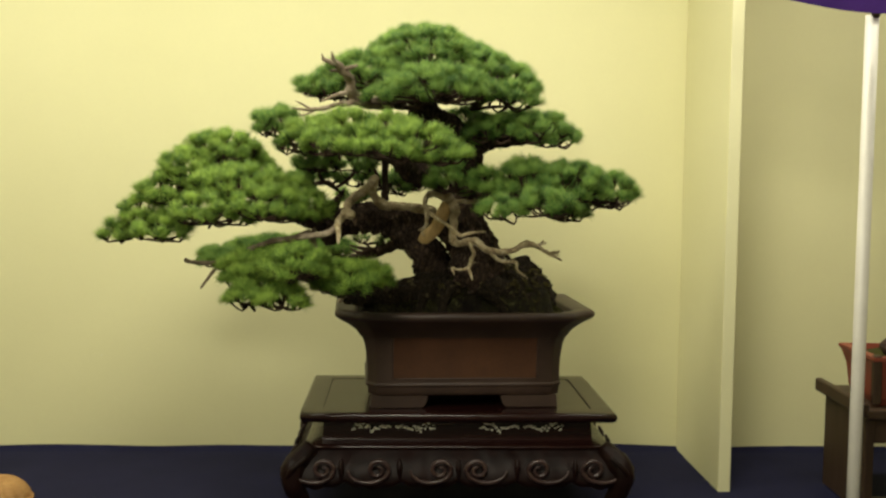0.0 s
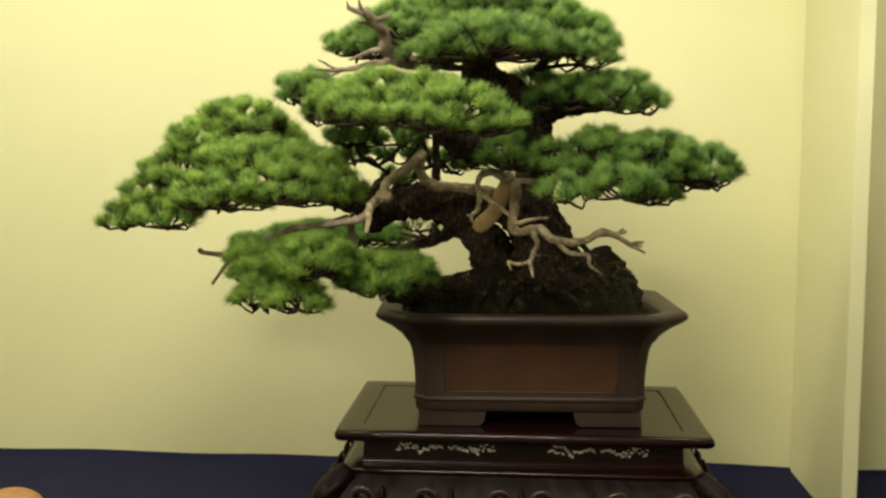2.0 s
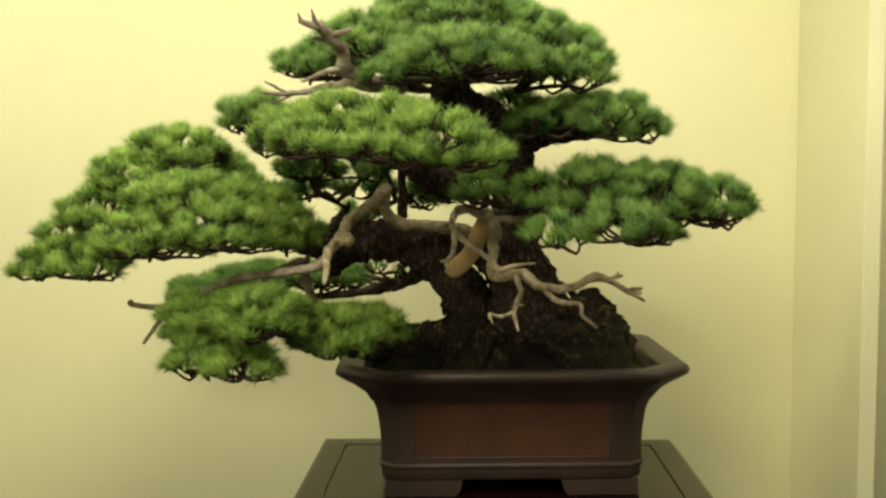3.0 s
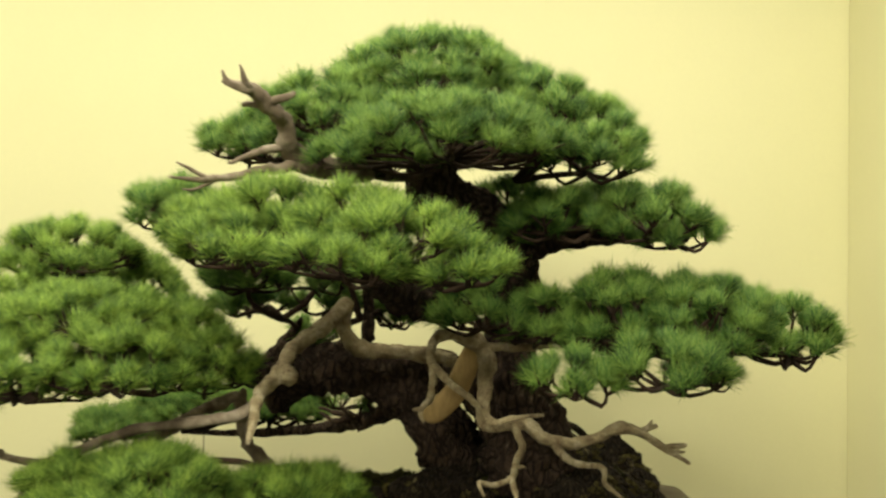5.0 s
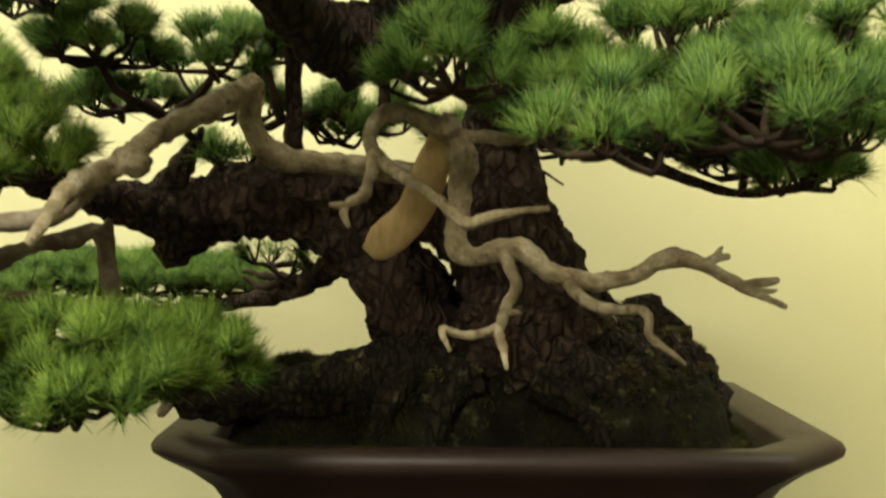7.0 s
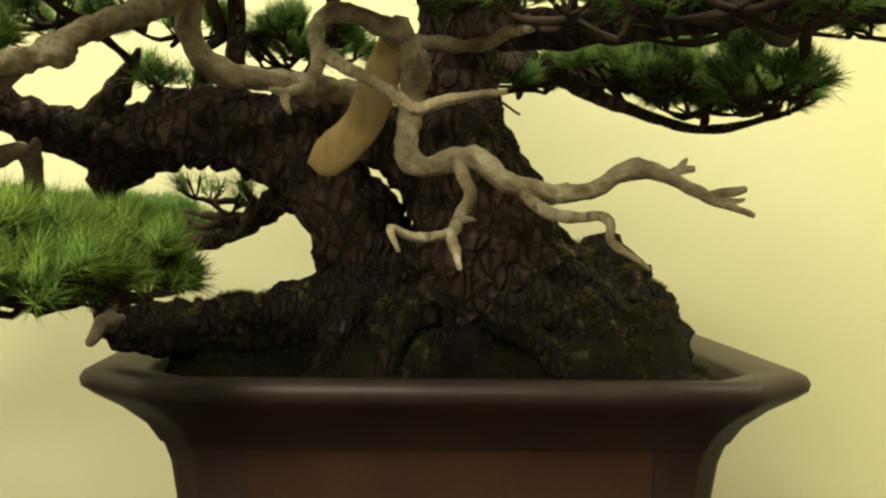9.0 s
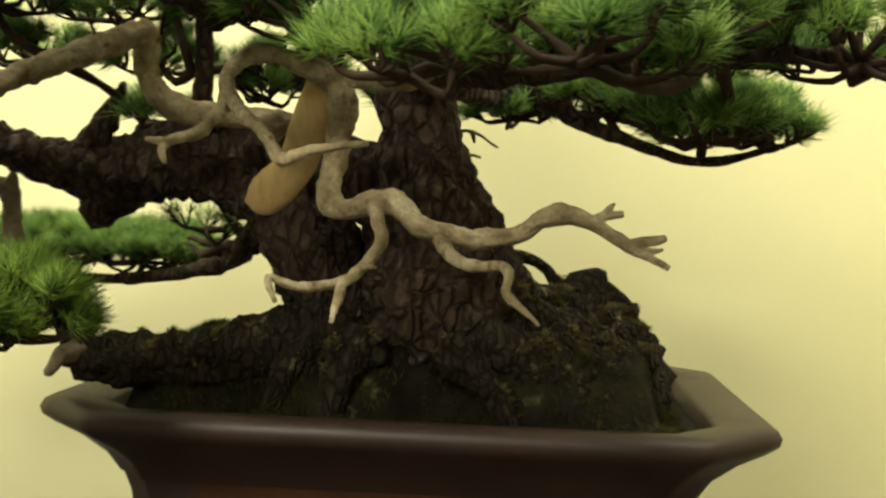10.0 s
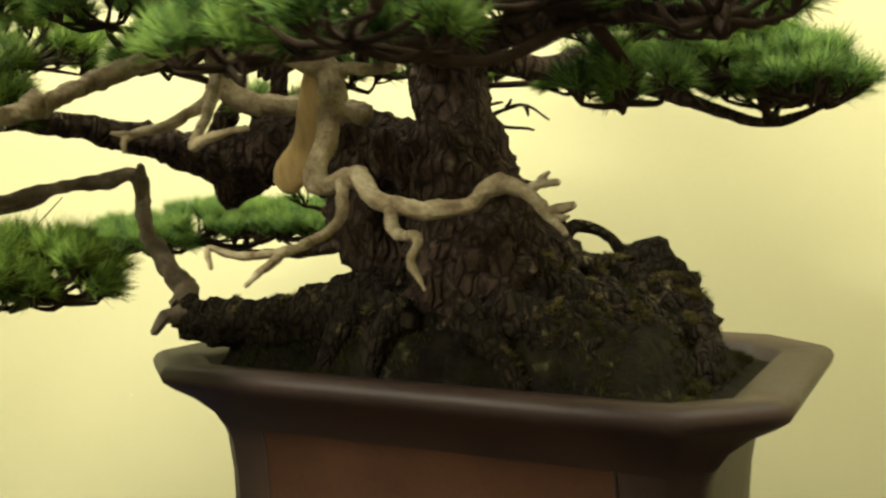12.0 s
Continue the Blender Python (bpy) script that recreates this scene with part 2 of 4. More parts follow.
def tube(points, radii, seg=10, step=0.012, rough=0.0, freq=40.0, twist=0.0, flat=1.0, side=(0.31, -0.2, 0.93), bark=False, kink=0.0, sinew=0.0, into=None):
    """A tapered limb along the points: rough gives relief of that share of the radius; bark breaks it into plates."""
    verts, faces = into if into is not None else ([], [])
    line, rad = spline(points, radii, step)
    if kink:
        for k in range(1, len(line) - 1):
            line[k] += kink * rad[k] * np.array(noise.noise_vector(Vector(line[k]) * 48))
            rad[k] *= 1.0 + 0.14 * noise.noise(Vector(line[k]) * 45) + 0.30 * max(0.0, noise.noise(Vector(line[k]) * 90) - 0.3)
    tang = np.gradient(line, axis=0)
    tang /= np.linalg.norm(tang, axis=1)[:, None] + 1e-9
    u = np.array(side, float)
    first = len(verts)
    for k, (c, t, r) in enumerate(zip(line, tang, rad)):
        u = u - t * np.dot(u, t)
        u /= np.linalg.norm(u) + 1e-9
        w = np.cross(t, u)
        for s in range(seg):
            a = 2 * math.pi * s / seg + twist * k
            d = math.cos(a) * u + math.sin(a) * w * flat
            m = 1.0
            if sinew:
                strand = noise.noise(Vector((math.cos(a) * 2.1, math.sin(a) * 2.1, k * step * 11 + first * 0.37)))
                fine = noise.noise(Vector((math.cos(a) * 4.5, math.sin(a) * 4.5, k * step * 16 + first * 0.11)))
                m += sinew * (0.5 - 2.2 * max(0.0, 0.28 - abs(strand))) + 0.5 * sinew * fine
            if rough:
                at = Vector(c + d * r)
                m += rough * noise.fractal(at * freq, 1.0, 2.0, 3)
                m += 0.5 * rough * noise.noise(Vector((math.cos(a) * 1.6, math.sin(a) * 1.6, k * step * 9 + r * 50)))
                if bark:
                    near = noise.voronoi(Vector((at.x, at.y, at.z * 0.4)) * 58)[0]
                    m += 1.1 * rough * (min(near[1] - near[0], 0.40) - 0.22) * min(1.0, 0.04 / r)
            verts.append(tuple(c + d * r * m))
        if k:
            o = first + (k - 1) * seg
            for s in range(seg):
                s2 = (s + 1) % seg
                faces.append((o + s, o + s2, o + seg + s2, o + seg + s))
    for c, o, flip in ((line[0] - tang[0] * rad[0] * 0.5, first, True), (line[-1] + tang[-1] * rad[-1] * 0.7, first + (len(line) - 1) * seg, False)):
        verts.append(tuple(c))
        for s in range(seg):
            f = (o + s, o + (s + 1) % seg, len(verts) - 1)
            faces.append(f[::-1] if flip else f)
    return verts, faces


def lathe_ring(rings, close_top=True, close_bottom=True):
    """Stacks closed outlines of equal length into one skin."""
    verts, faces = [], []
    n = len(rings[0])
    for ring in rings:
        verts += [tuple(v) for v in ring]
    for k in range(len(rings) - 1):
        for s in range(n):
            s2 = (s + 1) % n
            faces.append((k * n + s, k * n + s2, (k + 1) * n + s2, (k + 1) * n + s))
    if close_bottom:
        faces.append(tuple(range(n))[::-1])
    if close_top:
        faces.append(tuple(range((len(rings) - 1) * n, len(rings) * n)))
    return verts, faces


# ---- the room and the display bay ----
WALL_Y, CLOTH_Z = 3.66, 0.53
# the bays stand turned a little against the camera's first view
BAY_TURN = Matrix.Translation((0.0, WALL_Y, 0.0)) @ Matrix.Rotation(radians(2.3), 4, "Z") @ Matrix.Translation((0.0, -WALL_Y, 0.0))


def structure(name, bm, mat, label, category):
    return tagged(part(name, bm, mat), label, category, kind="structure")


structure("floor", box(-3.3, 3.5, -2.3, 4.0, -0.12, 0.0), FLOOR, "grey carpeted hall floor", "floor")
structure("ceiling", box(-3.3, 3.5, -2.3, 4.0, 2.92, 3.02), CEILING, "plain white painted ceiling", "ceiling")
structure("wall_north", box(-3.30, 3.50, WALL_Y, WALL_Y + 0.1, 0.0, 2.92), WALL, "smooth cream painted wall behind the display", "wall").matrix_world = BAY_TURN
structure("wall_south", box(-3.2, 3.4, -2.3, -2.2, 0.0, 2.92), CEILING, "plain pale wall behind the viewer", "wall")
structure("wall_west", box(-3.3, -3.2, -2.2, 3.53, 0.0, 2.92), WALL, "plain cream side wall", "wall")
structure("wall_east", box(3.4, 3.5, -2.2, 3.795, 0.0, 2.92), WALL, "plain cream side wall", "wall")
pin = bmesh.new()
bmesh.ops.create_uvsphere(pin, u_segments=10, v_segments=6, radius=0.002, matrix=Matrix.Translation((-1.180, WALL_Y - 0.002, 0.855)))
tagged(part("wall_pin", pin, CEILING, smooth=True), "tiny round pin head stuck in the cream wall", "pin").matrix_world = BAY_TURN
structure("partition", box(0.822, 0.860, 3.155, WALL_Y - 0.002, CLOTH_Z - 0.02, 2.70, 0.003), PANEL, "cream painted partition board dividing two display bays", "partition").matrix_world = BAY_TURN


def table_cloth():
    """The long display table, with a navy cloth that lies in low waves and hangs to the floor in front."""
    table = thing("display_table", (0, 3.1, 0), "long display table under a plain navy blue cloth", "table")
    table.matrix_world = BAY_TURN @ Matrix.Translation((0, 3.1, 0))
    part("table_frame", box(-3.1, 3.3, 2.50, WALL_Y - 0.03, 0.40, CLOTH_Z - 0.012), BROWNWOOD, table)
    for x in (-3.0, -1.0, 1.1, 3.2):
        part("leg", box(x - 0.03, x + 0.03, 2.56, 2.62, 0.0, 0.40, 0.004), BROWNWOOD, table)
    verts, faces = [], []
    ys = [WALL_Y - 0.004, WALL_Y - 0.012, 3.6, 3.4, 3.2, 3.0, 2.8, 2.6, 2.50, 2.475, 2.465, 2.46, 2.46]
    zs = [CLOTH_Z + 0.012, CLOTH_Z + 0.004] + [CLOTH_Z] * 6 + [CLOTH_Z - 0.001, CLOTH_Z - 0.012, CLOTH_Z - 0.08, 0.25, 0.01]
    n = 221
    for k, (y, z) in enumerate(zip(ys, zs)):
        for s in range(n):
            x = -3.15 + 6.5 * s / (n - 1)
            fold = 0.012 * math.sin(x * 21 + 2 * math.sin(x * 5)) if k > 9 else 0.0
            lift = 0.006 * noise.noise(Vector((x * 2.2, y * 2.0, 3.0))) if k < 9 else 0.0
            if k < 2:
                lift += 0.010 * noise.noise(Vector((x * 2.6, 0.0, 9.0)))
            verts.append((x, y - fold, z + max(lift, -0.004)))
    for k in range(len(ys) - 1):
        for s in range(n - 1):
            o = k * n + s
            faces.append((o, o + 1, o + n + 1, o + n))
    part_from("cloth", verts, faces, CLOTH, table, "navy blue cloth with soft low waves")


table_cloth()


def ceiling_light(place, sx, sy):
    x, y, z = place
    lamp = thing("ceiling_light", place, "white box ceiling light over the display", "lamp", "ceiling lights")
    bm = box(x - sx / 2 - 0.03, x + sx / 2 + 0.03, y - sy / 2 - 0.03, y + sy / 2 + 0.03, z + 0.01, z + 0.07, 0.006)
    part("housing", bm, LAMPWHITE, lamp)
    h = sx * 0.3
    part("hanger", box(x - h - 0.02, x - h, y - 0.01, y + 0.01, z + 0.07, 2.92), LAMPWHITE, lamp)
    part("hanger", box(x + h, x + h + 0.02, y - 0.01, y + 0.01, z + 0.07, 2.92), LAMPWHITE, lamp)


ceiling_light((-0.20, 2.78, 2.57), 4.6, 0.30)
ceiling_light((-0.20, 0.95, 2.85), 1.0, 0.35)
ceiling_light((-1.00, -0.9, 2.845), 0.9, 0.35)

# ---- the pot ----
POT = (0.042, 3.035, 0.855)
POT_YAW = radians(5.0)


def pot_outline(hw, hd, cut, z, bow=0.0):
    """A rectangle with cut corners, 8 sides of 6 steps each, turned as the pot stands."""
    cut = min(cut, hw * 0.6, hd * 0.6)
    c = [(-hw + cut, -hd), (hw - cut, -hd), (hw, -hd + cut), (hw, hd - cut), (hw - cut, hd), (-hw + cut, hd), (-hw, hd - cut), (-hw, -hd + cut)]
    out = []
    for k in range(8):
        (ax, ay), (bx, by) = c[k], c[(k + 1) % 8]
        for s in range(6):
            u = s / 6
            x, y = ax + (bx - ax) * u, ay + (by - ay) * u
            out.append((POT[0] + x * math.cos(POT_YAW) - y * math.sin(POT_YAW), POT[1] + x * math.sin(POT_YAW) + y * math.cos(POT_YAW), z))
    return out


def at_pot(x, y):
    return POT[0] + x * math.cos(POT_YAW) - y * math.sin(POT_YAW), POT[1] + x * math.sin(POT_YAW) + y * math.cos(POT_YAW)


def bonsai_pot():
    pot = thing("bonsai_pot", POT, "wide brown unglazed clay bonsai pot with flared rim and cut corners", "plant pot")
    HW, HD, CUT = 0.353, 0.262, 0.080
    lip = [(-0.070, 1.050), (-0.058, 1.068), (-0.036, 1.086), (-0.012, 1.100), (-0.001, 1.108), (0.001, 1.116), (-0.003, 1.123), (-0.010, 1.127), (-0.052, 1.122), (-0.057, 1.118), (-0.060, 1.09), (-0.100, 1.07)]
    v, f = lathe_ring([pot_outline(HW + d, HD + d, CUT + d * 0.6, z) for d, z in lip], False, False)
    part_from("rim", v, f, CLAY, pot, "broad flared clay rim worn smooth")
    wall = [(-0.094, 0.889), (-0.090, 0.893), (-0.0885, 0.912), (-0.087, 0.925), (-0.088, 0.95), (-0.086, 0.99), (-0.080, 1.03), (-0.0705, 1.056)]
    v, f = lathe_ring([pot_outline(HW + d, HD + d, CUT + d * 0.6, z) for d, z in wall], False, True)
    part_from("body", v, f, CLAY, pot)
    band = [(-0.089, 0.912), (-0.085, 0.915), (-0.0835, 0.919), (-0.085, 0.923), (-0.0885, 0.926)]
    v, f = lathe_ring([pot_outline(HW + d, HD + d, CUT + d * 0.6, z) for d, z in band], False, False)
    part_from("band", v, f, CLAY, pot)
    # red-brown field on front and back, framed by a thin moulding
    nx = 24
    rows = [(-0.0878, 0.936), (-0.0872, 0.965), (-0.0850, 0.99), (-0.0795, 1.03), (-0.0700, 1.056)]
    for side in (-1, 1):
        verts, faces = [], []
        for d, z in rows:
            for s in range(nx + 1):
                verts.append((*at_pot(-0.195 + 0.39 * s / nx, side * (HD + d + 0.0012)), z))
        for k in range(len(rows) - 1):
            for s in range(nx):
                a = k * (nx + 1) + s
                q = (a, a + 1, a + nx + 2, a + nx + 1)
                faces.append(q if side < 0 else q[::-1])
        field = part_from("panel", verts, faces, CLAY_RED, pot, "sunken red-brown clay panel")
        frames = [[(*at_pot(x, side * (HD + d)), z) for x in (-0.197, 0.0, 0.197)] for d, z in (rows[0], rows[-1])]
        frames += [[(*at_pot(x, side * (HD + d)), z) for d, z in rows] for x in (-0.197, 0.197)]
        for pts in frames:
            v, f = tube(pts, [0.0026, 0.0026], 6, 0.03)
            part_from("moulding", v, f, CLAY, field)
    # four corner feet with an arched gap between them
    for sx in (-1, 1):
        for sy in (-1, 1):
            prof = [(0.262, 0.855), (0.258, 0.891), (0.104, 0.891), (0.106, 0.880), (0.108, 0.870), (0.112, 0.861), (0.120, 0.855)]
            verts, faces = [], []
            for depth in (0.166, 0.115):
                for x, z in prof:
                    px, py = at_pot(sx * (x - 0.004) * (1.0 if sy < 0 else 0.9), sy * depth)
                    verts.append((px, py, z))
            n = len(prof)
            faces.append(tuple(range(n)))
            faces.append(tuple(range(n, 2 * n))[::-1])
            for s in range(n):
                faces.append((s, (s + 1) % n, n + (s + 1) % n, n + s))
            part_from("foot", verts, faces, CLAY, pot, smooth=False)
    # unseen block added across the rear gap so the front gap stays dark
    v = [(*at_pot(x, y), z) for x in (-0.115, 0.115) for y in (0.118, 0.160) for z in (0.857, 0.890)]
    part_from("rear_light_block", v, [(0, 1, 3, 2), (4, 6, 7, 5), (0, 4, 5, 1), (2, 3, 7, 6), (0, 2, 6, 4), (1, 5, 7, 3)], CLAY, pot, smooth=False)
    for sx in (-1, 1):
        v = []
        for x in (0.263, 0.225):
            for y in (-0.114, 0.114):
                for z in (0.872, 0.890):
                    v.append((*at_pot(sx * (x - 0.004), y), z))
        part_from("side_apron", v, [(0, 1, 3, 2), (4, 6, 7, 5), (0, 4, 5, 1), (2, 3, 7, 6), (0, 2, 6, 4), (1, 5, 7, 3)], CLAY, pot, smooth=False)


bonsai_pot()

# ---- the soil mound ----


def step_up(v, edge, width):
    """0 before the edge, 1 past it, soft over the width."""
    u = max(0.0, min(1.0, (v - edge) / width + 0.5))
    return u * u * (3 - 2 * u)


def mound_height(x, y):
    """A steep-fronted bank of earth along the pot, higher under the trunk and along the root ridge."""
    bank = step_up(y, 2.858, 0.05) * (1 - step_up(y, 3.12, 0.10))
    bank *= step_up(x, -0.245, 0.04) * (1 - step_up(x, 0.292, 0.030))
    h = 1.111 + 0.060 * bank
    h += 0.036 * bank * math.exp(-((x - 0.04) / 0.13) ** 2 - ((y - 2.93) / 0.10) ** 2)
    h += 0.036 * bank * step_up(x, 0.10, 0.10) * math.exp(-((y - 3.0) / 0.07) ** 2) * (1 - step_up(x, 0.245, 0.07))
    return h


def rim_blend(x, y):
    """Falls to nothing where the earth meets the inside of the rim."""
    near = min(0.203 - abs(y), 0.290 - abs(x), (0.433 - abs(x) - abs(y)) * 0.7)
    u = max(0.0, min(1.0, near / 0.030))
    return u * u * (3 - 2 * u)


def soil_mound():
    verts, faces = [], []
    nx, ny = 150, 96
    hw, hd = 0.290, 0.203
    for j in range(ny + 1):
        for i in range(nx + 1):
            x, y = -hw + 2 * hw * i / nx, -hd + 2 * hd * j / ny
            over = max(0.0, abs(x) + abs(y) - (hw + hd - 0.06))
            x -= math.copysign(over / 2, x)
            y -= math.copysign(over / 2, y)
            px, py = at_pot(x, y)
            at = Vector((px, py, 0.0))
            h = mound_height(px, py)
            lump = 0.017 * noise.fractal(at * 28, 1.0, 2.0, 4) + 0.007 * noise.noise(at * 90)
            edge = min(1.0, (h - 1.111) / 0.03)
            rim = rim_blend(x, y)
            verts.append((px, py, 1.108 + max(-0.004, h + lump * (0.15 + 0.85 * edge) - 1.108) * rim))
    for j in range(ny):
        for i in range(nx):
            o = j * (nx + 1) + i
            faces.append((o, o + 1, o + nx + 2, o + nx + 1))
    mound = part_from("soil_mound", verts, faces, SOIL)
    tagged(mound, "dark earth mound with patches of moss filling the bonsai pot", "soil")
    # loose moss tufts over the mound
    rng = random.Random(5)
    verts, faces = [], []
    for _ in range(17000):
        x, y = rng.uniform(-0.27, 0.27), rng.uniform(-0.192, 0.192)
        if abs(x) + abs(y) > 0.415:
            continue
        px, py = at_pot(x, y)
        if noise.noise(Vector((px * 16, py * 16, 4.0))) < -0.05:
            continue
        z = 1.108 + (mound_height(px, py) + 0.017 * noise.fractal(Vector((px, py, 0)) * 28, 1.0, 2.0, 4) - 1.110) * rim_blend(x, y)
        for _ in range(5):
            a, lean, h = rng.uniform(0, 6.28), rng.uniform(0.2, 1.0), rng.uniform(0.004, 0.010)
            dx, dy = math.cos(a), math.sin(a)
            w = 0.0009
            o = len(verts)
            verts += [(px - dy * w, py + dx * w, z), (px + dy * w, py - dx * w, z), (px + dx * w, py + dy * w, z), (px + dx * h * lean, py + dy * h * lean, z + h)]
            faces += [(o, o + 1, o + 3), (o + 1, o + 2, o + 3), (o + 2, o, o + 3)]
    moss = part_from("moss_tufts", verts, faces, MOSS, smooth=False)
    tagged(moss, "short olive moss tufts growing on the soil mound", "moss", kind="stuff")


soil_mound()

# ---- the pine ----
tree = thing("bonsai_pine", (0.06, 2.92, 1.12), "old white pine bonsai with layered green pads and bleached deadwood", "bonsai")


def limb(name, points, radii, mat, label="", seg=14, step=0.012, rough=0.18, freq=40, bark=False, parent=None, **more):
    v, f = tube(points, radii, seg, step, rough, freq, bark=bark, **more)
    return part_from(name, v, f, mat, parent or tree, label)


limb("trunk", [(0.065, 2.96, 1.10), (0.073, 2.95, 1.16), (0.083, 2.93, 1.22), (0.080, 2.915, 1.27), (0.066, 2.905, 1.33), (0.056, 2.905, 1.40), (0.050, 2.90, 1.47), (0.058, 2.875, 1.53), (0.012, 2.85, 1.59), (-0.055, 2.82, 1.64), (-0.05, 2.80, 1.72), (-0.03, 2.78, 1.77)],
     [0.058, 0.072, 0.080, 0.073, 0.054, 0.040, 0.037, 0.042, 0.050, 0.046, 0.028, 0.010], BARK, "thick dark flaking pine trunk", 56, 0.006, 0.22, 45, True)
limb("limb", [(0.05, 2.955, 1.15), (-0.012, 2.94, 1.215), (-0.052, 2.93, 1.265), (-0.092, 2.95, 1.322), (-0.16, 2.97, 1.358), (-0.235, 2.985, 1.368), (-0.30, 2.99, 1.352), (-0.35, 2.98, 1.355), (-0.40, 2.96, 1.37), (-0.44, 2.90, 1.385), (-0.47, 2.80, 1.395), (-0.55, 2.70, 1.40), (-0.68, 2.66, 1.37), (-0.80, 2.66, 1.335)],
     [0.056, 0.050, 0.046, 0.045, 0.044, 0.042, 0.038, 0.030, 0.024, 0.018, 0.013, 0.010, 0.007, 0.004], BARK, "dark gnarled side trunk", 36, 0.007, 0.30, 45, True)
limb("limb", [(0.055, 2.92, 1.30), (0.0, 2.93, 1.345), (-0.06, 2.94, 1.365), (-0.13, 2.955, 1.37), (-0.20, 2.975, 1.375)], [0.045, 0.036, 0.030, 0.030, 0.022], BARK, "", 28, 0.007, 0.30, 45, True)
limb("stub", [(-0.29, 3.0, 1.375), (-0.315, 3.0, 1.335), (-0.334, 3.0, 1.297)], [0.036, 0.034, 0.020], BARK, "hanging broken stub of dark bark", 28, 0.006, 0.35, 45, True)
limb("stub", [(-0.345, 2.98, 1.365), (-0.31, 2.972, 1.405), (-0.285, 2.962, 1.447)], [0.020, 0.014, 0.004], BARK, "", 20, 0.006, 0.35, 45, True)
limb("limb", [(0.02, 2.86, 1.575), (-0.036, 2.79, 1.535), (-0.075, 2.71, 1.497), (-0.10, 2.63, 1.505), (-0.13, 2.54, 1.53), (-0.22, 2.50, 1.555)], [0.034, 0.036, 0.034, 0.024, 0.014, 0.006], BARK, "", 32, 0.007, 0.28, 45, True)
limb("limb", [(0.055, 2.88, 1.46), (0.13, 2.77, 1.438), (0.22, 2.68, 1.430), (0.32, 2.64, 1.432), (0.43, 2.64, 1.425)], [0.022, 0.018, 0.013, 0.009, 0.004], BARK, "", 20, 0.008, 0.25, 45, True)
limb("limb", [(0.045, 2.87, 1.55), (0.13, 2.79, 1.575), (0.22, 2.72, 1.580), (0.29, 2.68, 1.575)], [0.022, 0.016, 0.010, 0.004], BARK, "", 20, 0.008, 0.25, 45, True)
limb("limb", [(-0.05, 2.82, 1.63), (-0.18, 2.81, 1.59), (-0.30, 2.80, 1.57), (-0.43, 2.79, 1.585)], [0.022, 0.015, 0.010, 0.005], BARK, "", 18, 0.008, 0.25, 45, True)
limb("limb", [(0.06, 2.92, 1.46), (0.10, 3.02, 1.445), (0.132, 3.07, 1.458), (0.18, 3.09, 1.438), (0.25, 3.10, 1.408), (0.34, 3.07, 1.380), (0.42, 3.01, 1.395)], [0.018, 0.014, 0.013, 0.011, 0.008, 0.006, 0.003], BARK, "", 16, 0.008, 0.25, 45, True)
limb("limb", [(-0.10, 2.96, 1.32), (-0.17, 3.06, 1.275), (-0.26, 3.17, 1.240), (-0.40, 3.23, 1.215), (-0.56, 3.22, 1.215)], [0.020, 0.015, 0.012, 0.008, 0.004], BARK, "", 14, 0.01, 0.25, 45, True)
limb("root", [(0.0, 2.90, 1.18), (-0.06, 2.895, 1.185), (-0.125, 2.88, 1.168), (-0.20, 2.87, 1.158), (-0.255, 2.86, 1.160), (-0.285, 2.86, 1.175)], [0.050, 0.034, 0.027, 0.026, 0.026, 0.018], ROOT, "thick surface root along the rim", 28, 0.006, 0.34, 60)
for pts, rad in (([(0.12, 2.96, 1.235), (0.165, 3.00, 1.212), (0.215, 3.025, 1.200), (0.258, 3.020, 1.182), (0.286, 3.00, 1.150), (0.292, 2.985, 1.10)], [0.044, 0.032, 0.030, 0.030, 0.026, 0.022]),
                 ([(0.14, 2.92, 1.215), (0.185, 2.945, 1.198), (0.232, 2.955, 1.180), (0.266, 2.945, 1.155), (0.280, 2.935, 1.10)], [0.034, 0.024, 0.022, 0.023, 0.018]),
                 ([(0.12, 2.88, 1.195), (0.165, 2.885, 1.178), (0.212, 2.892, 1.163), (0.248, 2.888, 1.140), (0.262, 2.882, 1.10)], [0.030, 0.022, 0.021, 0.020, 0.015]),
                 ([(0.10, 2.862, 1.185), (0.128, 2.850, 1.165), (0.152, 2.846, 1.14), (0.165, 2.845, 1.11)], [0.026, 0.016, 0.012, 0.009]),
                 ([(0.02, 2.87, 1.19), (0.0, 2.855, 1.16), (-0.01, 2.845, 1.11)], [0.028, 0.018, 0.010]),
                 ([(-0.03, 2.885, 1.19), (-0.055, 2.862, 1.165), (-0.068, 2.850, 1.12)], [0.024, 0.014, 0.010]),
                 ([(0.13, 3.02, 1.245), (0.137, 3.03, 1.268), (0.155, 3.04, 1.270), (0.178, 3.05, 1.256), (0.195, 3.055, 1.232)], [0.009, 0.007, 0.006, 0.006, 0.008]),
                 ([(0.135, 3.025, 1.258), (0.128, 3.022, 1.278), (0.130, 3.020, 1.287)], [0.006, 0.005, 0.003])):
    limb("root", pts, rad, ROOT, "", 24, 0.006, 0.42, 60)
limb("root", [(0.185, 3.04, 1.190), (0.202, 3.047, 1.222), (0.224, 3.05, 1.230), (0.252, 3.045, 1.205), (0.280, 3.03, 1.15)], [0.016, 0.022, 0.024, 0.026, 0.022], ROOT, "mossy knuckle of old root", 24, 0.005, 0.45, 45, True)
root_rng = random.Random(8)
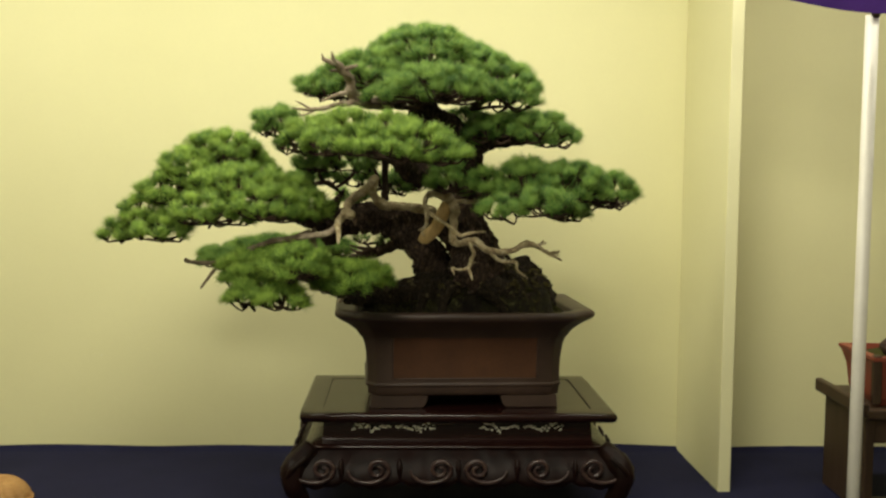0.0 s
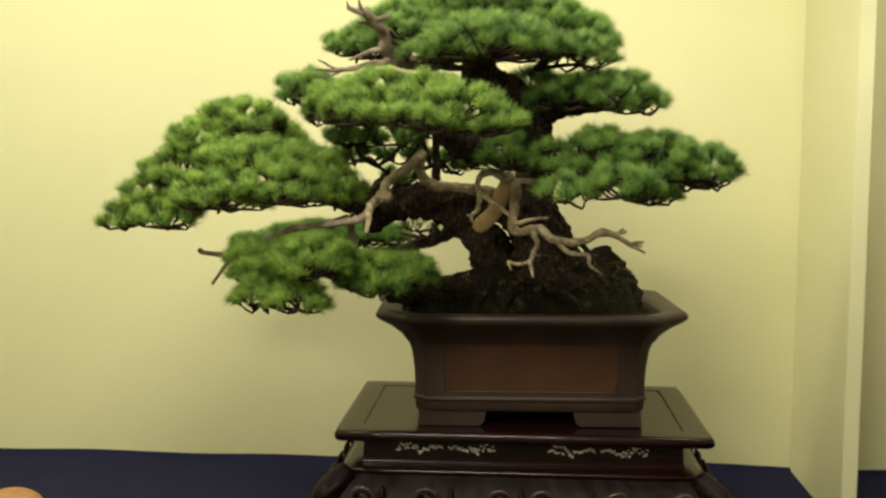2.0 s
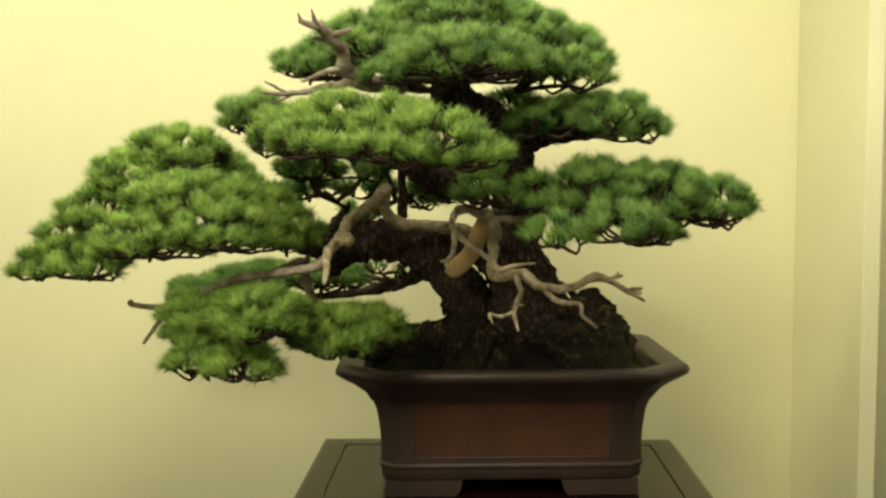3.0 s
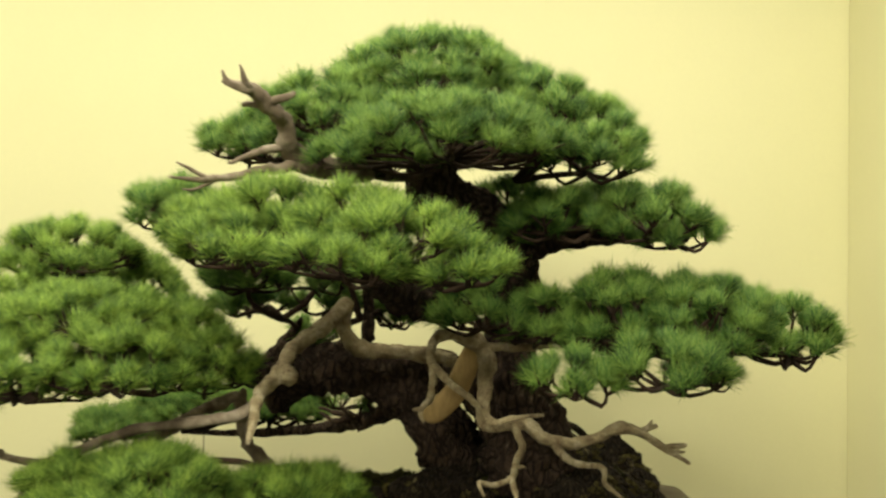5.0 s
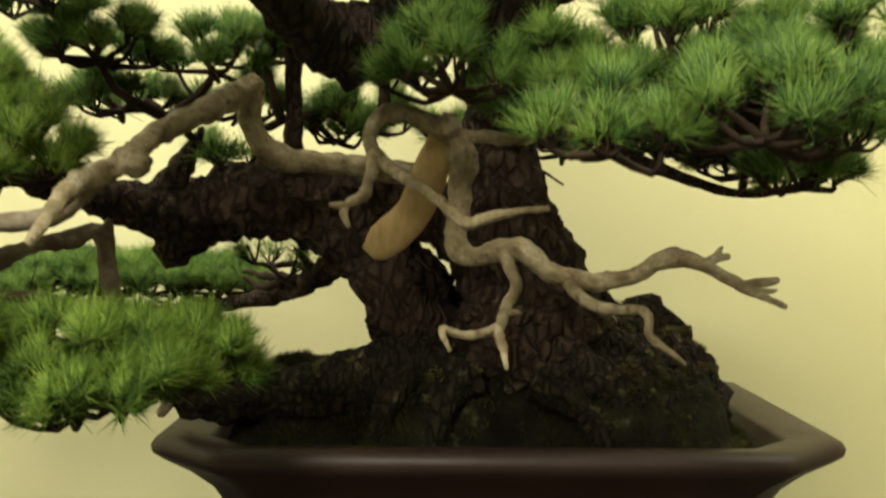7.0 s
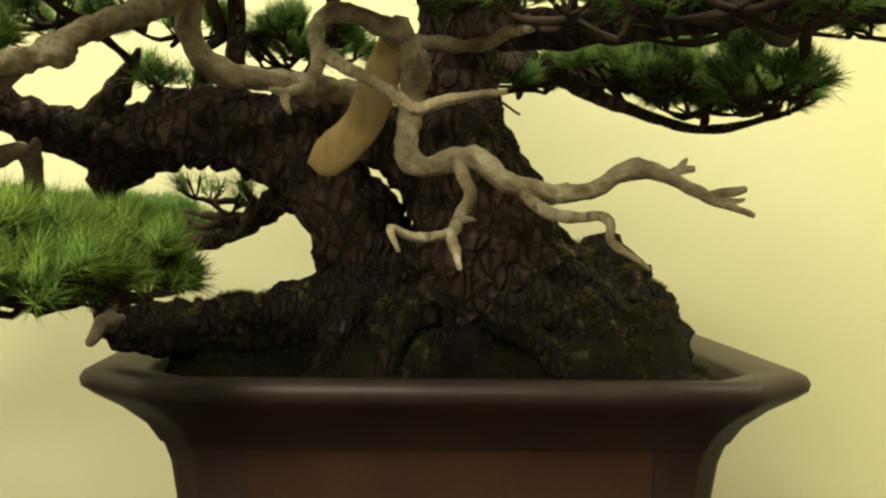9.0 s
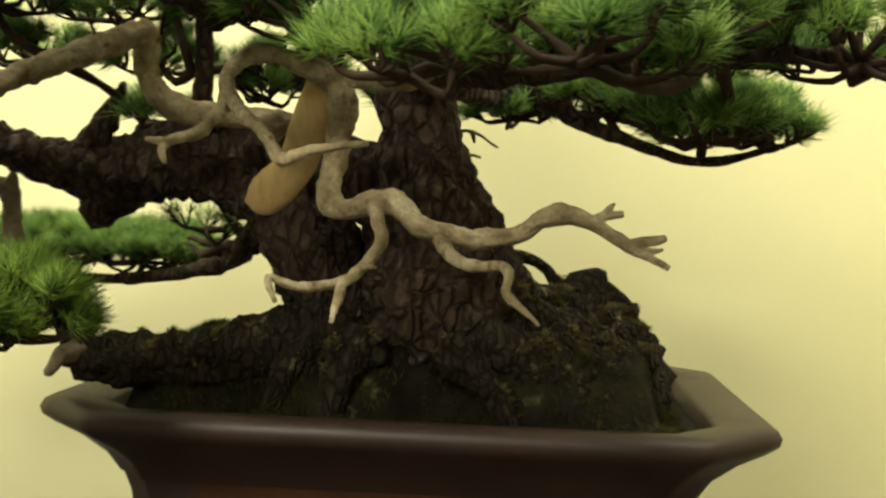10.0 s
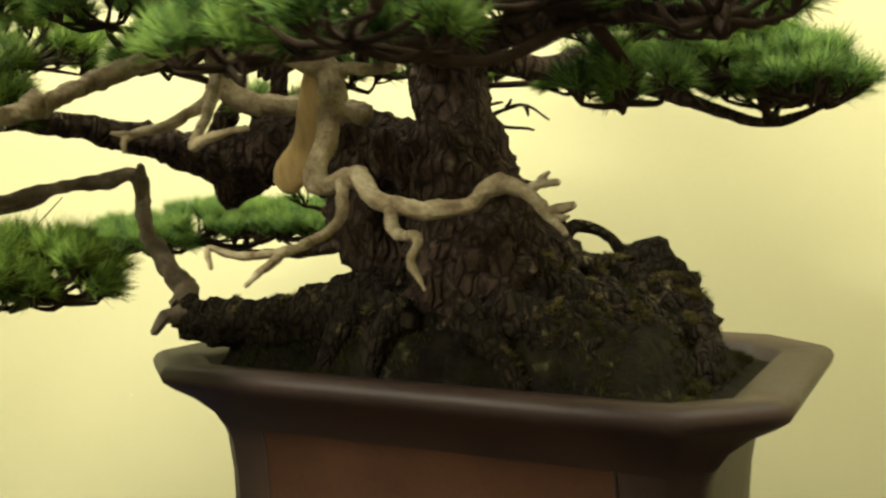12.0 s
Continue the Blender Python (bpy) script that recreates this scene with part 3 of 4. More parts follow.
# thinner roots that writhe over the ridge
for k in range(16):
    y = 2.872 + 0.0105 * k
    x = 0.115 + root_rng.uniform(-0.01, 0.05)
    pts = []
    for q in range(7):
        fall = 0.072 * max(0.0, (x - 0.15) / 0.14) ** 1.6
        pts.append((x, y, 1.228 - 0.4 * max(0.0, 2.955 - y) - fall + root_rng.uniform(-0.009, 0.011)))
        x += root_rng.uniform(0.015, 0.030)
        y += root_rng.uniform(-0.016, 0.016)
        if x > 0.292:
            break
    limb("root", pts, [root_rng.uniform(0.007, 0.013), root_rng.uniform(0.006, 0.010), 0.004], ROOT, "", 10, 0.005, 0.45, 60, kink=0.8)

def root_moss():
    """Short moss on the upper faces of the root ridge and of the long surface root."""
    verts, faces = [], []
    for ob in tree.children:
        if ob.name.startswith("root"):
            o = len(verts)
            verts += [tree.location + v.co for v in ob.data.vertices]
            faces += [tuple(o + i for i in p.vertices) for p in ob.data.polygons]
    skin = BVHTree.FromPolygons(verts, faces)
    verts, faces = [], []
    for _ in range(26000):
        x, y = root_rng.uniform(-0.27, 0.305), root_rng.uniform(2.84, 3.07)
        if noise.noise(Vector((x * 34, y * 34, 2.0))) < (0.20 if x > 0.1 else 0.34):
            continue
        hit, normal, index, far = skin.ray_cast(Vector((x, y, 1.40)), Vector((0, 0, -1)))
        if hit is None or normal.z < 0.15 or (x < 0.12 and hit.z > 1.20) or hit.z > 1.25:
            continue
        for _ in range(4):
            b, lean, h = root_rng.uniform(0, 6.283), root_rng.uniform(0.3, 1.2), root_rng.uniform(0.0025, 0.006)
            dx, dy, w, o = math.cos(b), math.sin(b), 0.0010, len(verts)
            tip = hit + normal * h + Vector((dx, dy, 0.2)) * h * lean
            verts += [hit + Vector((-dy, dx, 0)) * w, hit + Vector((dy, -dx, 0)) * w, hit + Vector((dx, dy, 0)) * w, tip]
            faces += [(o, o + 1, o + 3), (o + 1, o + 2, o + 3), (o + 2, o, o + 3)]
    tagged(part_from("root_moss", verts, faces, ROOTMOSS, smooth=False), "yellow-olive moss growing on the gnarled roots", "moss", kind="stuff")


root_moss()

limb("limb", [(-0.167, 2.900, 1.578), (-0.167, 2.900, 1.506), (-0.166, 2.900, 1.419)], [0.012, 0.009, 0.010], BARK, "", 12, 0.008, 0.3, 45, True)
limb("limb", [(-0.074, 2.930, 1.522), (-0.074, 2.930, 1.492), (-0.073, 2.930, 1.452)], [0.010, 0.007, 0.008], BARK, "", 12, 0.008, 0.3, 45, True)

# bleached deadwood in front of the trunk
WOOD = dict(seg=24, step=0.004, rough=0.26, freq=110, twist=0.03, kink=0.42, sinew=0.22)
jin = limb("deadwood", [(0.004, 2.745, 1.432), (0.023, 2.745, 1.405), (0.021, 2.740, 1.361), (0.019, 2.720, 1.322), (0.038, 2.715, 1.315), (0.071, 2.710, 1.322), (0.103, 2.700, 1.304), (0.131, 2.705, 1.295), (0.171, 2.730, 1.296), (0.207, 2.720, 1.315), (0.234, 2.715, 1.309), (0.259, 2.700, 1.295), (0.293, 2.666, 1.278)],
           [0.013, 0.012, 0.0092, 0.0092, 0.0082, 0.0090, 0.0080, 0.0070, 0.0060, 0.0080, 0.0054, 0.0048, 0.002], DEADWOOD, "long bleached dead branch with forked tip", **WOOD)
for pts, rad in (([(0.236, 2.715, 1.309), (0.246, 2.720, 1.316), (0.258, 2.730, 1.317)], [0.007, 0.005, 0.0035]),
                 ([(0.243, 2.718, 1.312), (0.249, 2.722, 1.322), (0.252, 2.726, 1.325)], [0.004, 0.003, 0.0015]),
                 ([(0.268, 2.694, 1.291), (0.280, 2.686, 1.290), (0.289, 2.680, 1.291)], [0.0045, 0.0035, 0.0015]),
                 ([(0.062, 2.660, 1.268), (0.071, 2.655, 1.272), (0.077, 2.652, 1.271)], [0.004, 0.003, 0.0012]),
                 ([(0.262, 2.697, 1.293), (0.279, 2.690, 1.297), (0.291, 2.685, 1.300)], [0.006, 0.005, 0.003]),
                 ([(0.060, 2.705, 1.318), (0.073, 2.690, 1.293), (0.065, 2.680, 1.275), (0.057, 2.630, 1.260), (0.033, 2.600, 1.258), (0.016, 2.584, 1.265), (0.023, 2.580, 1.248)], [0.0075, 0.006, 0.0055, 0.005, 0.0042, 0.0036, 0.002]),
                 ([(0.057, 2.630, 1.260), (0.062, 2.600, 1.250), (0.066, 2.571, 1.237)], [0.005, 0.004, 0.002]),
                 ([(0.113, 2.702, 1.296), (0.140, 2.670, 1.276), (0.176, 2.646, 1.274), (0.180, 2.630, 1.256), (0.204, 2.611, 1.237)], [0.007, 0.0055, 0.0045, 0.004, 0.0015]),
                 ([(0.010, 2.740, 1.424), (-0.012, 2.725, 1.434), (-0.039, 2.710, 1.440), (-0.053, 2.680, 1.422), (-0.047, 2.660, 1.396), (-0.048, 2.610, 1.368), (-0.057, 2.570, 1.355), (-0.052, 2.560, 1.342)], [0.012, 0.010, 0.0085, 0.0075, 0.007, 0.0055, 0.004, 0.002]),
                 ([(-0.056, 2.572, 1.357), (-0.066, 2.56, 1.358)], [0.004, 0.002]),
                 ([(-0.046, 2.660, 1.402), (-0.018, 2.624, 1.381), (0.015, 2.580, 1.361), (0.036, 2.550, 1.344), (0.059, 2.545, 1.352), (0.095, 2.543, 1.356)], [0.007, 0.006, 0.005, 0.0055, 0.0045, 0.0022]),
                 ([(0.020, 2.742, 1.424), (0.078, 2.750, 1.422), (0.104, 2.720, 1.428), (0.121, 2.700, 1.427)], [0.008, 0.007, 0.006, 0.003])):
    limb("deadwood", pts, [0.78 * q for q in rad], DEADWOOD, parent=jin, **WOOD)
limb("deadwood", [(0.010, 2.742, 1.430), (-0.008, 2.756, 1.390), (-0.024, 2.768, 1.354), (-0.043, 2.772, 1.334), (-0.056, 2.774, 1.324), (-0.065, 2.774, 1.321), (-0.070, 2.774, 1.320)], [0.015, 0.0165, 0.0170, 0.0180, 0.0170, 0.0125, 0.005], RAWWOOD, "smooth ochre slab of split wood", parent=jin, seg=20, step=0.005, rough=0.07, flat=0.5, side=(1, 0, 0.2), sinew=0.05)
arch = limb("deadwood", [(-0.03, 2.88, 1.39), (-0.107, 2.870, 1.403), (-0.156, 2.850, 1.405), (-0.180, 2.830, 1.418), (-0.197, 2.830, 1.446), (-0.189, 2.810, 1.477), (-0.209, 2.750, 1.449), (-0.245, 2.700, 1.421), (-0.251, 2.630, 1.390), (-0.262, 2.570, 1.374), (-0.252, 2.500, 1.349), (-0.249, 2.460, 1.330)],
            [0.011, 0.0105, 0.0105, 0.011, 0.0098, 0.0105, 0.0108, 0.0098, 0.009, 0.0075, 0.0055, 0.003], DEADWOOD, "bent arch of weathered dead branch", **{**WOOD, "kink": 0.22})
limb("deadwood", [(-0.250, 2.64, 1.392), (-0.235, 2.62, 1.392), (-0.228, 2.61, 1.390)], [0.012, 0.011, 0.008], DEADWOOD, parent=arch, **WOOD)
limb("deadwood", [(-0.265, 2.85, 1.170), (-0.272, 2.82, 1.166), (-0.281, 2.81, 1.149)], [0.010, 0.007, 0.004], DEADGREY, "", **WOOD)
low = limb("limb", [(-0.275, 2.865, 1.175), (-0.30, 2.87, 1.205), (-0.352, 2.87, 1.262), (-0.363, 2.87, 1.325), (-0.392, 2.835, 1.322), (-0.411, 2.780, 1.313), (-0.43, 2.72, 1.298), (-0.44, 2.64, 1.275), (-0.42, 2.56, 1.255), (-0.38, 2.48, 1.240), (-0.40, 2.43, 1.225)],
           [0.018, 0.013, 0.009, 0.0095, 0.009, 0.008, 0.008, 0.008, 0.007, 0.006, 0.003], DEADGREY, "twisted grey-brown low branch", 18, 0.005, 0.42, 60, kink=0.6)
limb("stub", [(-0.362, 2.87, 1.322), (-0.358, 2.868, 1.334), (-0.355, 2.866, 1.342)], [0.009, 0.007, 0.004], DEADGREY, "", 10, 0.004, 0.3, 60)
limb("limb", [(-0.411, 2.780, 1.313), (-0.43, 2.76, 1.295), (-0.46, 2.70, 1.285), (-0.44, 2.60, 1.28)], [0.007, 0.006, 0.006, 0.004], DEADGREY, "", 14, 0.006, 0.25, 50)
limb("deadwood", [(-0.260, 2.600, 1.376), (-0.284, 2.570, 1.347), (-0.343, 2.550, 1.338), (-0.422, 2.560, 1.325), (-0.511, 2.600, 1.290), (-0.578, 2.650, 1.265), (-0.650, 2.700, 1.261), (-0.666, 2.710, 1.265)], [0.008, 0.008, 0.0075, 0.007, 0.006, 0.0055, 0.005, 0.006], DEADGREY, "thin bare dead branch", 12, 0.006, 0.25, 50)
limb("deadwood", [(-0.556, 2.600, 1.269), (-0.581, 2.600, 1.234), (-0.602, 2.600, 1.206)], [0.005, 0.004, 0.003], DEADGREY, "", 10, 0.006, 0.25, 50)
crown_jin = limb("deadwood", [(-0.15, 2.70, 1.66), (-0.208, 2.620, 1.669), (-0.229, 2.585, 1.690), (-0.235, 2.560, 1.718), (-0.248, 2.530, 1.737), (-0.271, 2.500, 1.748), (-0.291, 2.490, 1.758)], [0.014, 0.013, 0.011, 0.010, 0.009, 0.006, 0.003], DEADGREY, "jagged grey dead branch near the crown", 18, 0.004, 0.35, 80, kink=0.8, sinew=0.22)
for pts, rad in (([(-0.248, 2.530, 1.737), (-0.225, 2.530, 1.742), (-0.213, 2.530, 1.748)], [0.006, 0.005, 0.003]), ([(-0.262, 2.505, 1.746), (-0.266, 2.49, 1.757), (-0.269, 2.480, 1.773)], [0.005, 0.004, 0.0015]),
                 ([(-0.285, 2.492, 1.756), (-0.292, 2.488, 1.768)], [0.003, 0.002]), ([(-0.245, 2.535, 1.735), (-0.275, 2.52, 1.732)], [0.005, 0.003]),
                 ([(-0.205, 2.62, 1.667), (-0.251, 2.580, 1.660), (-0.320, 2.540, 1.641), (-0.366, 2.520, 1.644)], [0.009, 0.006, 0.004, 0.0012]), ([(-0.228, 2.585, 1.69), (-0.265, 2.565, 1.677), (-0.300, 2.550, 1.664)], [0.006, 0.004, 0.002]),
                 ([(-0.32, 2.54, 1.641), (-0.345, 2.53, 1.655), (-0.358, 2.525, 1.662)], [0.003, 0.002, 0.001]), ([(-0.30, 2.55, 1.648), (-0.335, 2.535, 1.630), (-0.352, 2.53, 1.629)], [0.003, 0.002, 0.001])):
    limb("deadwood", pts, rad, DEADGREY, "", 12, 0.004, 0.35, 80, parent=crown_jin, kink=0.9, sinew=0.2)

for pts in ([(0.039, 3.000, 1.388), (0.075, 3.000, 1.402), (0.096, 3.000, 1.404), (0.124, 3.000, 1.387)], [(0.039, 3.000, 1.380), (0.078, 3.000, 1.380), (0.106, 3.000, 1.376)], [(0.071, 3.000, 1.402), (0.078, 3.000, 1.411)], [(0.096, 3.000, 1.403), (0.099, 3.000, 1.392)], [(0.039, 3.000, 1.404), (0.068, 3.000, 1.408)]):
    limb("dead_twig", pts, [0.0028, 0.0014], TWIG, "", 6, 0.006, 0.3, 90, kink=1.0)
for k in range(14):
    a = root_rng.uniform(-1.2, 1.4)
    p = Vector((0.075 + 0.075 * math.cos(a) - 0.004, 2.905 - 0.07 * math.sin(a) * 0.6, root_rng.uniform(1.25, 1.34)))
    p.x -= (p.z - 1.25) * 0.32
    limb("dead_twig", [p, p + Vector((0.012, -0.003, 0.004)), p + Vector((0.020, -0.004, 0.003 + root_rng.uniform(-0.004, 0.006)))], [0.002, 0.0008], TWIG, "", 5, 0.006)

# dark twigs hanging under the side trunk
for pts in ([(-0.132, 2.97, 1.316), (-0.16, 3.02, 1.289), (-0.176, 3.05, 1.27), (-0.213, 3.1, 1.263)], [(-0.16, 3.02, 1.289), (-0.13, 3.03, 1.279), (-0.113, 3.03, 1.275)], [(-0.176, 3.05, 1.27), (-0.205, 3.08, 1.246)], [(-0.199, 3.08, 1.266), (-0.25, 3.12, 1.272), (-0.286, 3.15, 1.275)], [(-0.224, 3.1, 1.262), (-0.256, 3.12, 1.257), (-0.283, 3.14, 1.268)]):
    limb("twig", pts, [0.0075, 0.0045, 0.0025], TWIG, "", 10, 0.006, 0.35, 60, kink=1.0)
limb("guy_wire", [(-0.392, 2.780, 1.303), (-0.376, 2.720, 1.263)], [0.0006, 0.0006], TWIG, "thin dark training wire", 5, 0.05)

# ---- needle pads ----
RNG = np.random.RandomState(11)
NEEDLE = 0.025


def foliage(name, lobes, stem, mat, label, spacing=0.033, needles=30, drop=0.0):
    """A pad: lobes (x, y, z, half width, half height), each covered with clumps of shoots; twigs spread from the stem below."""
    clumps = []
    lobes = [(x, y, z - drop, w, h) for x, y, z, w, h in lobes]
    for lx, ly, lz, w, h in lobes:
        w2, h2, d2 = w - 0.016, max(0.012, h - 0.012), (w - 0.016) * 0.95
        tries = int(120 + 30000 * w * w)
        for _ in range(tries):
            a, s = RNG.uniform(0, 2 * math.pi), RNG.uniform(-0.32, 1.0)
            c = math.sqrt(max(0.0, 1 - s * s)) * RNG.uniform(0.75, 1.0)
            p = np.array((lx + w2 * c * math.cos(a), ly + d2 * c * math.sin(a), lz + h2 * s))
            if any(np.linalg.norm((p - q[0]) * (1, 1, 1.3)) < spacing for q in clumps):
                continue
            if any(((p[0] - x) / max(0.01, u - 0.05)) ** 2 + ((p[1] - y) / max(0.01, u - 0.05)) ** 2 + ((p[2] - z) / max(0.008, v - 0.032)) ** 2 < 1 for x, y, z, u, v in lobes):
                continue
            clumps.append((p, np.array((lx, ly, lz))))
    tv, tf = [], []
    base, axis, size = [], [], []
    stem = [np.array(s, float) for s in stem]
    for lx, ly, lz, w, h in lobes:
        root = min(stem, key=lambda s: np.linalg.norm(s - (lx, ly, lz)))
        low_point = np.array((lx, ly, lz - h * 0.3))
        bend = (root + low_point) / 2 + RNG.normal(0, 0.010, 3)
        tube([root, bend, low_point], [0.0055, 0.0035], 6, 0.02, 0.2, 60, into=(tv, tf))
    for p, c in clumps:
        lobe = min(lobes, key=lambda l: np.linalg.norm(np.array(l[:3]) - c))
        start = np.array((lobe[0], lobe[1], lobe[2] - lobe[4] * 0.3))
        under = p - (0, 0, 0.010)
        mid = start * 0.45 + under * 0.55 + np.array((0, 0, -0.004)) + RNG.normal(0, 0.005, 3)
        tube([start, mid, under], [0.0036, 0.0019], 5, 0.02, into=(tv, tf))
        out = (p - c) * (1, 1, 1.5)
        out /= np.linalg.norm(out) + 1e-6
        for k in range(17):
            d = RNG.normal(0, 1, 3)
            d /= np.linalg.norm(d)
            d = d * 0.70 + out * 0.50 + (0, 0, 0.50)
            d /= np.linalg.norm(d)
            if d[2] < -0.35:
                continue
            tip = p + d * (0.021, 0.021, 0.017) * RNG.uniform(0.7, 1.15)
            if k % 3 == 0:
                tube([under, (under + tip) / 2 + RNG.normal(0, 0.002, 3), tip], [0.0017, 0.0010], 4, 0.03, into=(tv, tf))
            ax = d + (0, 0, 0.55)
            base.append(tip - d * 0.006)
            axis.append(ax / np.linalg.norm(ax))
            size.append(RNG.uniform(0.8, 1.15))
    base, axis, size = np.array(base), np.array(axis), np.array(size)
    n = len(base)
    b = np.repeat(base, needles, 0)
    ax = np.repeat(axis, needles, 0)
    sz = np.repeat(size, needles)
    m = n * needles
    rnd = RNG.normal(0, 1, (m, 3))
    rnd -= ax * np.sum(rnd * ax, 1)[:, None]
    rnd /= np.linalg.norm(rnd, axis=1)[:, None]
    ang = np.radians(RNG.uniform(6, 62, m))[:, None]
    d = ax * np.cos(ang) + rnd * np.sin(ang)
    length = NEEDLE * sz * RNG.uniform(0.65, 1.1, m)
    start = b + ax * (RNG.uniform(-0.006, 0.008, m))[:, None]
    side = np.cross(d, RNG.normal(0, 1, (m, 3)))
    side /= np.linalg.norm(side, axis=1)[:, None]
    other = np.cross(d, side)
    w = 0.00062
    v = np.empty((m, 4, 3))
    v[:, 0] = start + side * w
    v[:, 1] = start - side * w * 0.5 + other * w * 0.87
    v[:, 2] = start - side * w * 0.5 - other * w * 0.87
    v[:, 3] = start + d * length[:, None]
    v -= np.array(tree.location)
    idx = np.arange(m)[:, None, None] * 4 + np.array([[0, 1, 3], [1, 2, 3], [2, 0, 3]])
    me = bpy.data.meshes.new(name)
    me.vertices.add(m * 4)
    me.vertices.foreach_set("co", v.ravel())
    me.loops.add(m * 9)
    me.loops.foreach_set("vertex_index", idx.ravel().astype(np.int32))
    me.polygons.add(m * 3)
    me.polygons.foreach_set("loop_start", np.arange(m * 3, dtype=np.int32) * 3)
    me.update(calc_edges=True)
    me.materials.append(mat)
    pad = new(name, me)
    pad.parent = tree
    tagged(pad, label)
    tagged(part_from("twig_mass", tv, tf, TWIG, pad, "fine dark brown twigs"), kind="stuff")
    return len(clumps)


COUNT = 0
COUNT += foliage("foliage_pad", [(-0.231, 2.740, 1.740, 0.080, 0.050), (-0.278, 2.720, 1.695, 0.065, 0.038), (0.097, 2.700, 1.742, 0.080, 0.050), (0.183, 2.660, 1.696, 0.060, 0.035), (-0.054, 2.750, 1.777, 0.158, 0.083), (-0.186, 2.680, 1.728, 0.107, 0.060), (0.095, 2.750, 1.715, 0.132, 0.075), (-0.029, 2.600, 1.690, 0.157, 0.056), (0.153, 2.660, 1.674, 0.085, 0.040), (-0.322, 2.750, 1.703, 0.073, 0.044), (0.000, 2.920, 1.762, 0.180, 0.080), (-0.123, 2.580, 1.671, 0.081, 0.036)],
        [(-0.05, 2.80, 1.68), (-0.03, 2.78, 1.74), (-0.12, 2.74, 1.66), (0.06, 2.76, 1.66)], NEEDLES_DEEP, "domed crown pad of green pine needles")
COUNT += foliage("foliage_pad", [(0.067, 2.880, 1.639, 0.069, 0.034), (0.277, 2.660, 1.588, 0.058, 0.034), (0.113, 2.660, 1.602, 0.070, 0.038), (0.127, 2.700, 1.600, 0.086, 0.043), (0.245, 2.660, 1.600, 0.088, 0.048), (0.074, 2.850, 1.588, 0.068, 0.044), (0.200, 2.850, 1.612, 0.110, 0.052)],
        [(0.13, 2.79, 1.575), (0.22, 2.72, 1.580)], NEEDLES_DEEP, "flat spreading pad of green pine needles", drop=0.010)
COUNT += foliage("foliage_pad", [(0.017, 2.660, 1.475, 0.070, 0.045), (0.318, 2.720, 1.396, 0.050, 0.035), (0.413, 2.630, 1.446, 0.073, 0.054), (0.304, 2.600, 1.463, 0.090, 0.061), (0.195, 2.620, 1.469, 0.084, 0.064), (0.092, 2.650, 1.460, 0.068, 0.050), (0.232, 2.480, 1.420, 0.079, 0.040), (0.133, 2.480, 1.410, 0.059, 0.034), (0.315, 2.800, 1.471, 0.130, 0.053)],
        [(0.13, 2.77, 1.438), (0.22, 2.68, 1.430), (0.32, 2.64, 1.432), (0.43, 2.64, 1.425)], NEEDLES_DEEP, "long low pad of green pine needles", drop=0.008)
COUNT += foliage("foliage_pad", [(-0.471, 2.780, 1.604, 0.050, 0.036), (-0.446, 2.800, 1.615, 0.077, 0.042), (-0.377, 2.780, 1.556, 0.071, 0.041)], [(-0.30, 2.80, 1.57), (-0.42, 2.79, 1.585)], NEEDLES_DEEP, "small pad of dark green pine needles")
COUNT += foliage("foliage_pad", [(-0.318, 2.600, 1.577, 0.083, 0.043), (-0.228, 2.520, 1.590, 0.094, 0.041), (-0.248, 2.460, 1.550, 0.098, 0.039), (-0.131, 2.460, 1.574, 0.079, 0.050), (-0.058, 2.400, 1.551, 0.089, 0.045), (0.006, 2.390, 1.525, 0.053, 0.028), (-0.126, 2.360, 1.533, 0.075, 0.030)],
        [(-0.13, 2.54, 1.53), (-0.22, 2.50, 1.555)], NEEDLES, "bright yellow-green pad of pine needles reaching forward")
COUNT += foliage("foliage_pad", [(-0.575, 2.740, 1.543, 0.102, 0.053), (-0.655, 2.680, 1.501, 0.078, 0.049), (-0.504, 2.600, 1.461, 0.125, 0.048), (-0.693, 2.660, 1.437, 0.082, 0.056), (-0.410, 2.660, 1.444, 0.085, 0.046), (-0.753, 2.660, 1.387, 0.068, 0.048), (-0.556, 2.520, 1.394, 0.101, 0.050), (-0.435, 2.520, 1.406, 0.107, 0.053), (-0.348, 2.620, 1.400, 0.073, 0.048), (-0.807, 2.660, 1.337, 0.059, 0.034), (-0.699, 2.600, 1.341, 0.083, 0.039), (-0.570, 2.860, 1.500, 0.120, 0.061)],
        [(-0.47, 2.80, 1.395), (-0.55, 2.70, 1.40), (-0.68, 2.66, 1.37), (-0.80, 2.66, 1.335)], NEEDLES, "wide stepped pad of yellow-green pine needles", drop=0.008)
COUNT += foliage("foliage_pad", [(-0.396, 2.520, 1.256, 0.085, 0.048), (-0.419, 2.460, 1.213, 0.060, 0.035), (-0.208, 2.600, 1.224, 0.075, 0.045), (-0.187, 2.600, 1.229, 0.060, 0.045), (-0.236, 2.520, 1.227, 0.080, 0.050), (-0.459, 2.500, 1.246, 0.082, 0.054), (-0.340, 2.420, 1.266, 0.084, 0.052), (-0.454, 2.440, 1.200, 0.055, 0.037), (-0.370, 2.400, 1.197, 0.061, 0.036), (-0.253, 2.520, 1.223, 0.074, 0.046), (-0.196, 2.620, 1.222, 0.059, 0.041)],
        [(-0.36, 2.58, 1.285), (-0.36, 2.48, 1.250), (-0.40, 2.43, 1.225)], NEEDLES, "low hanging pad of green pine needles", spacing=0.027, needles=34)
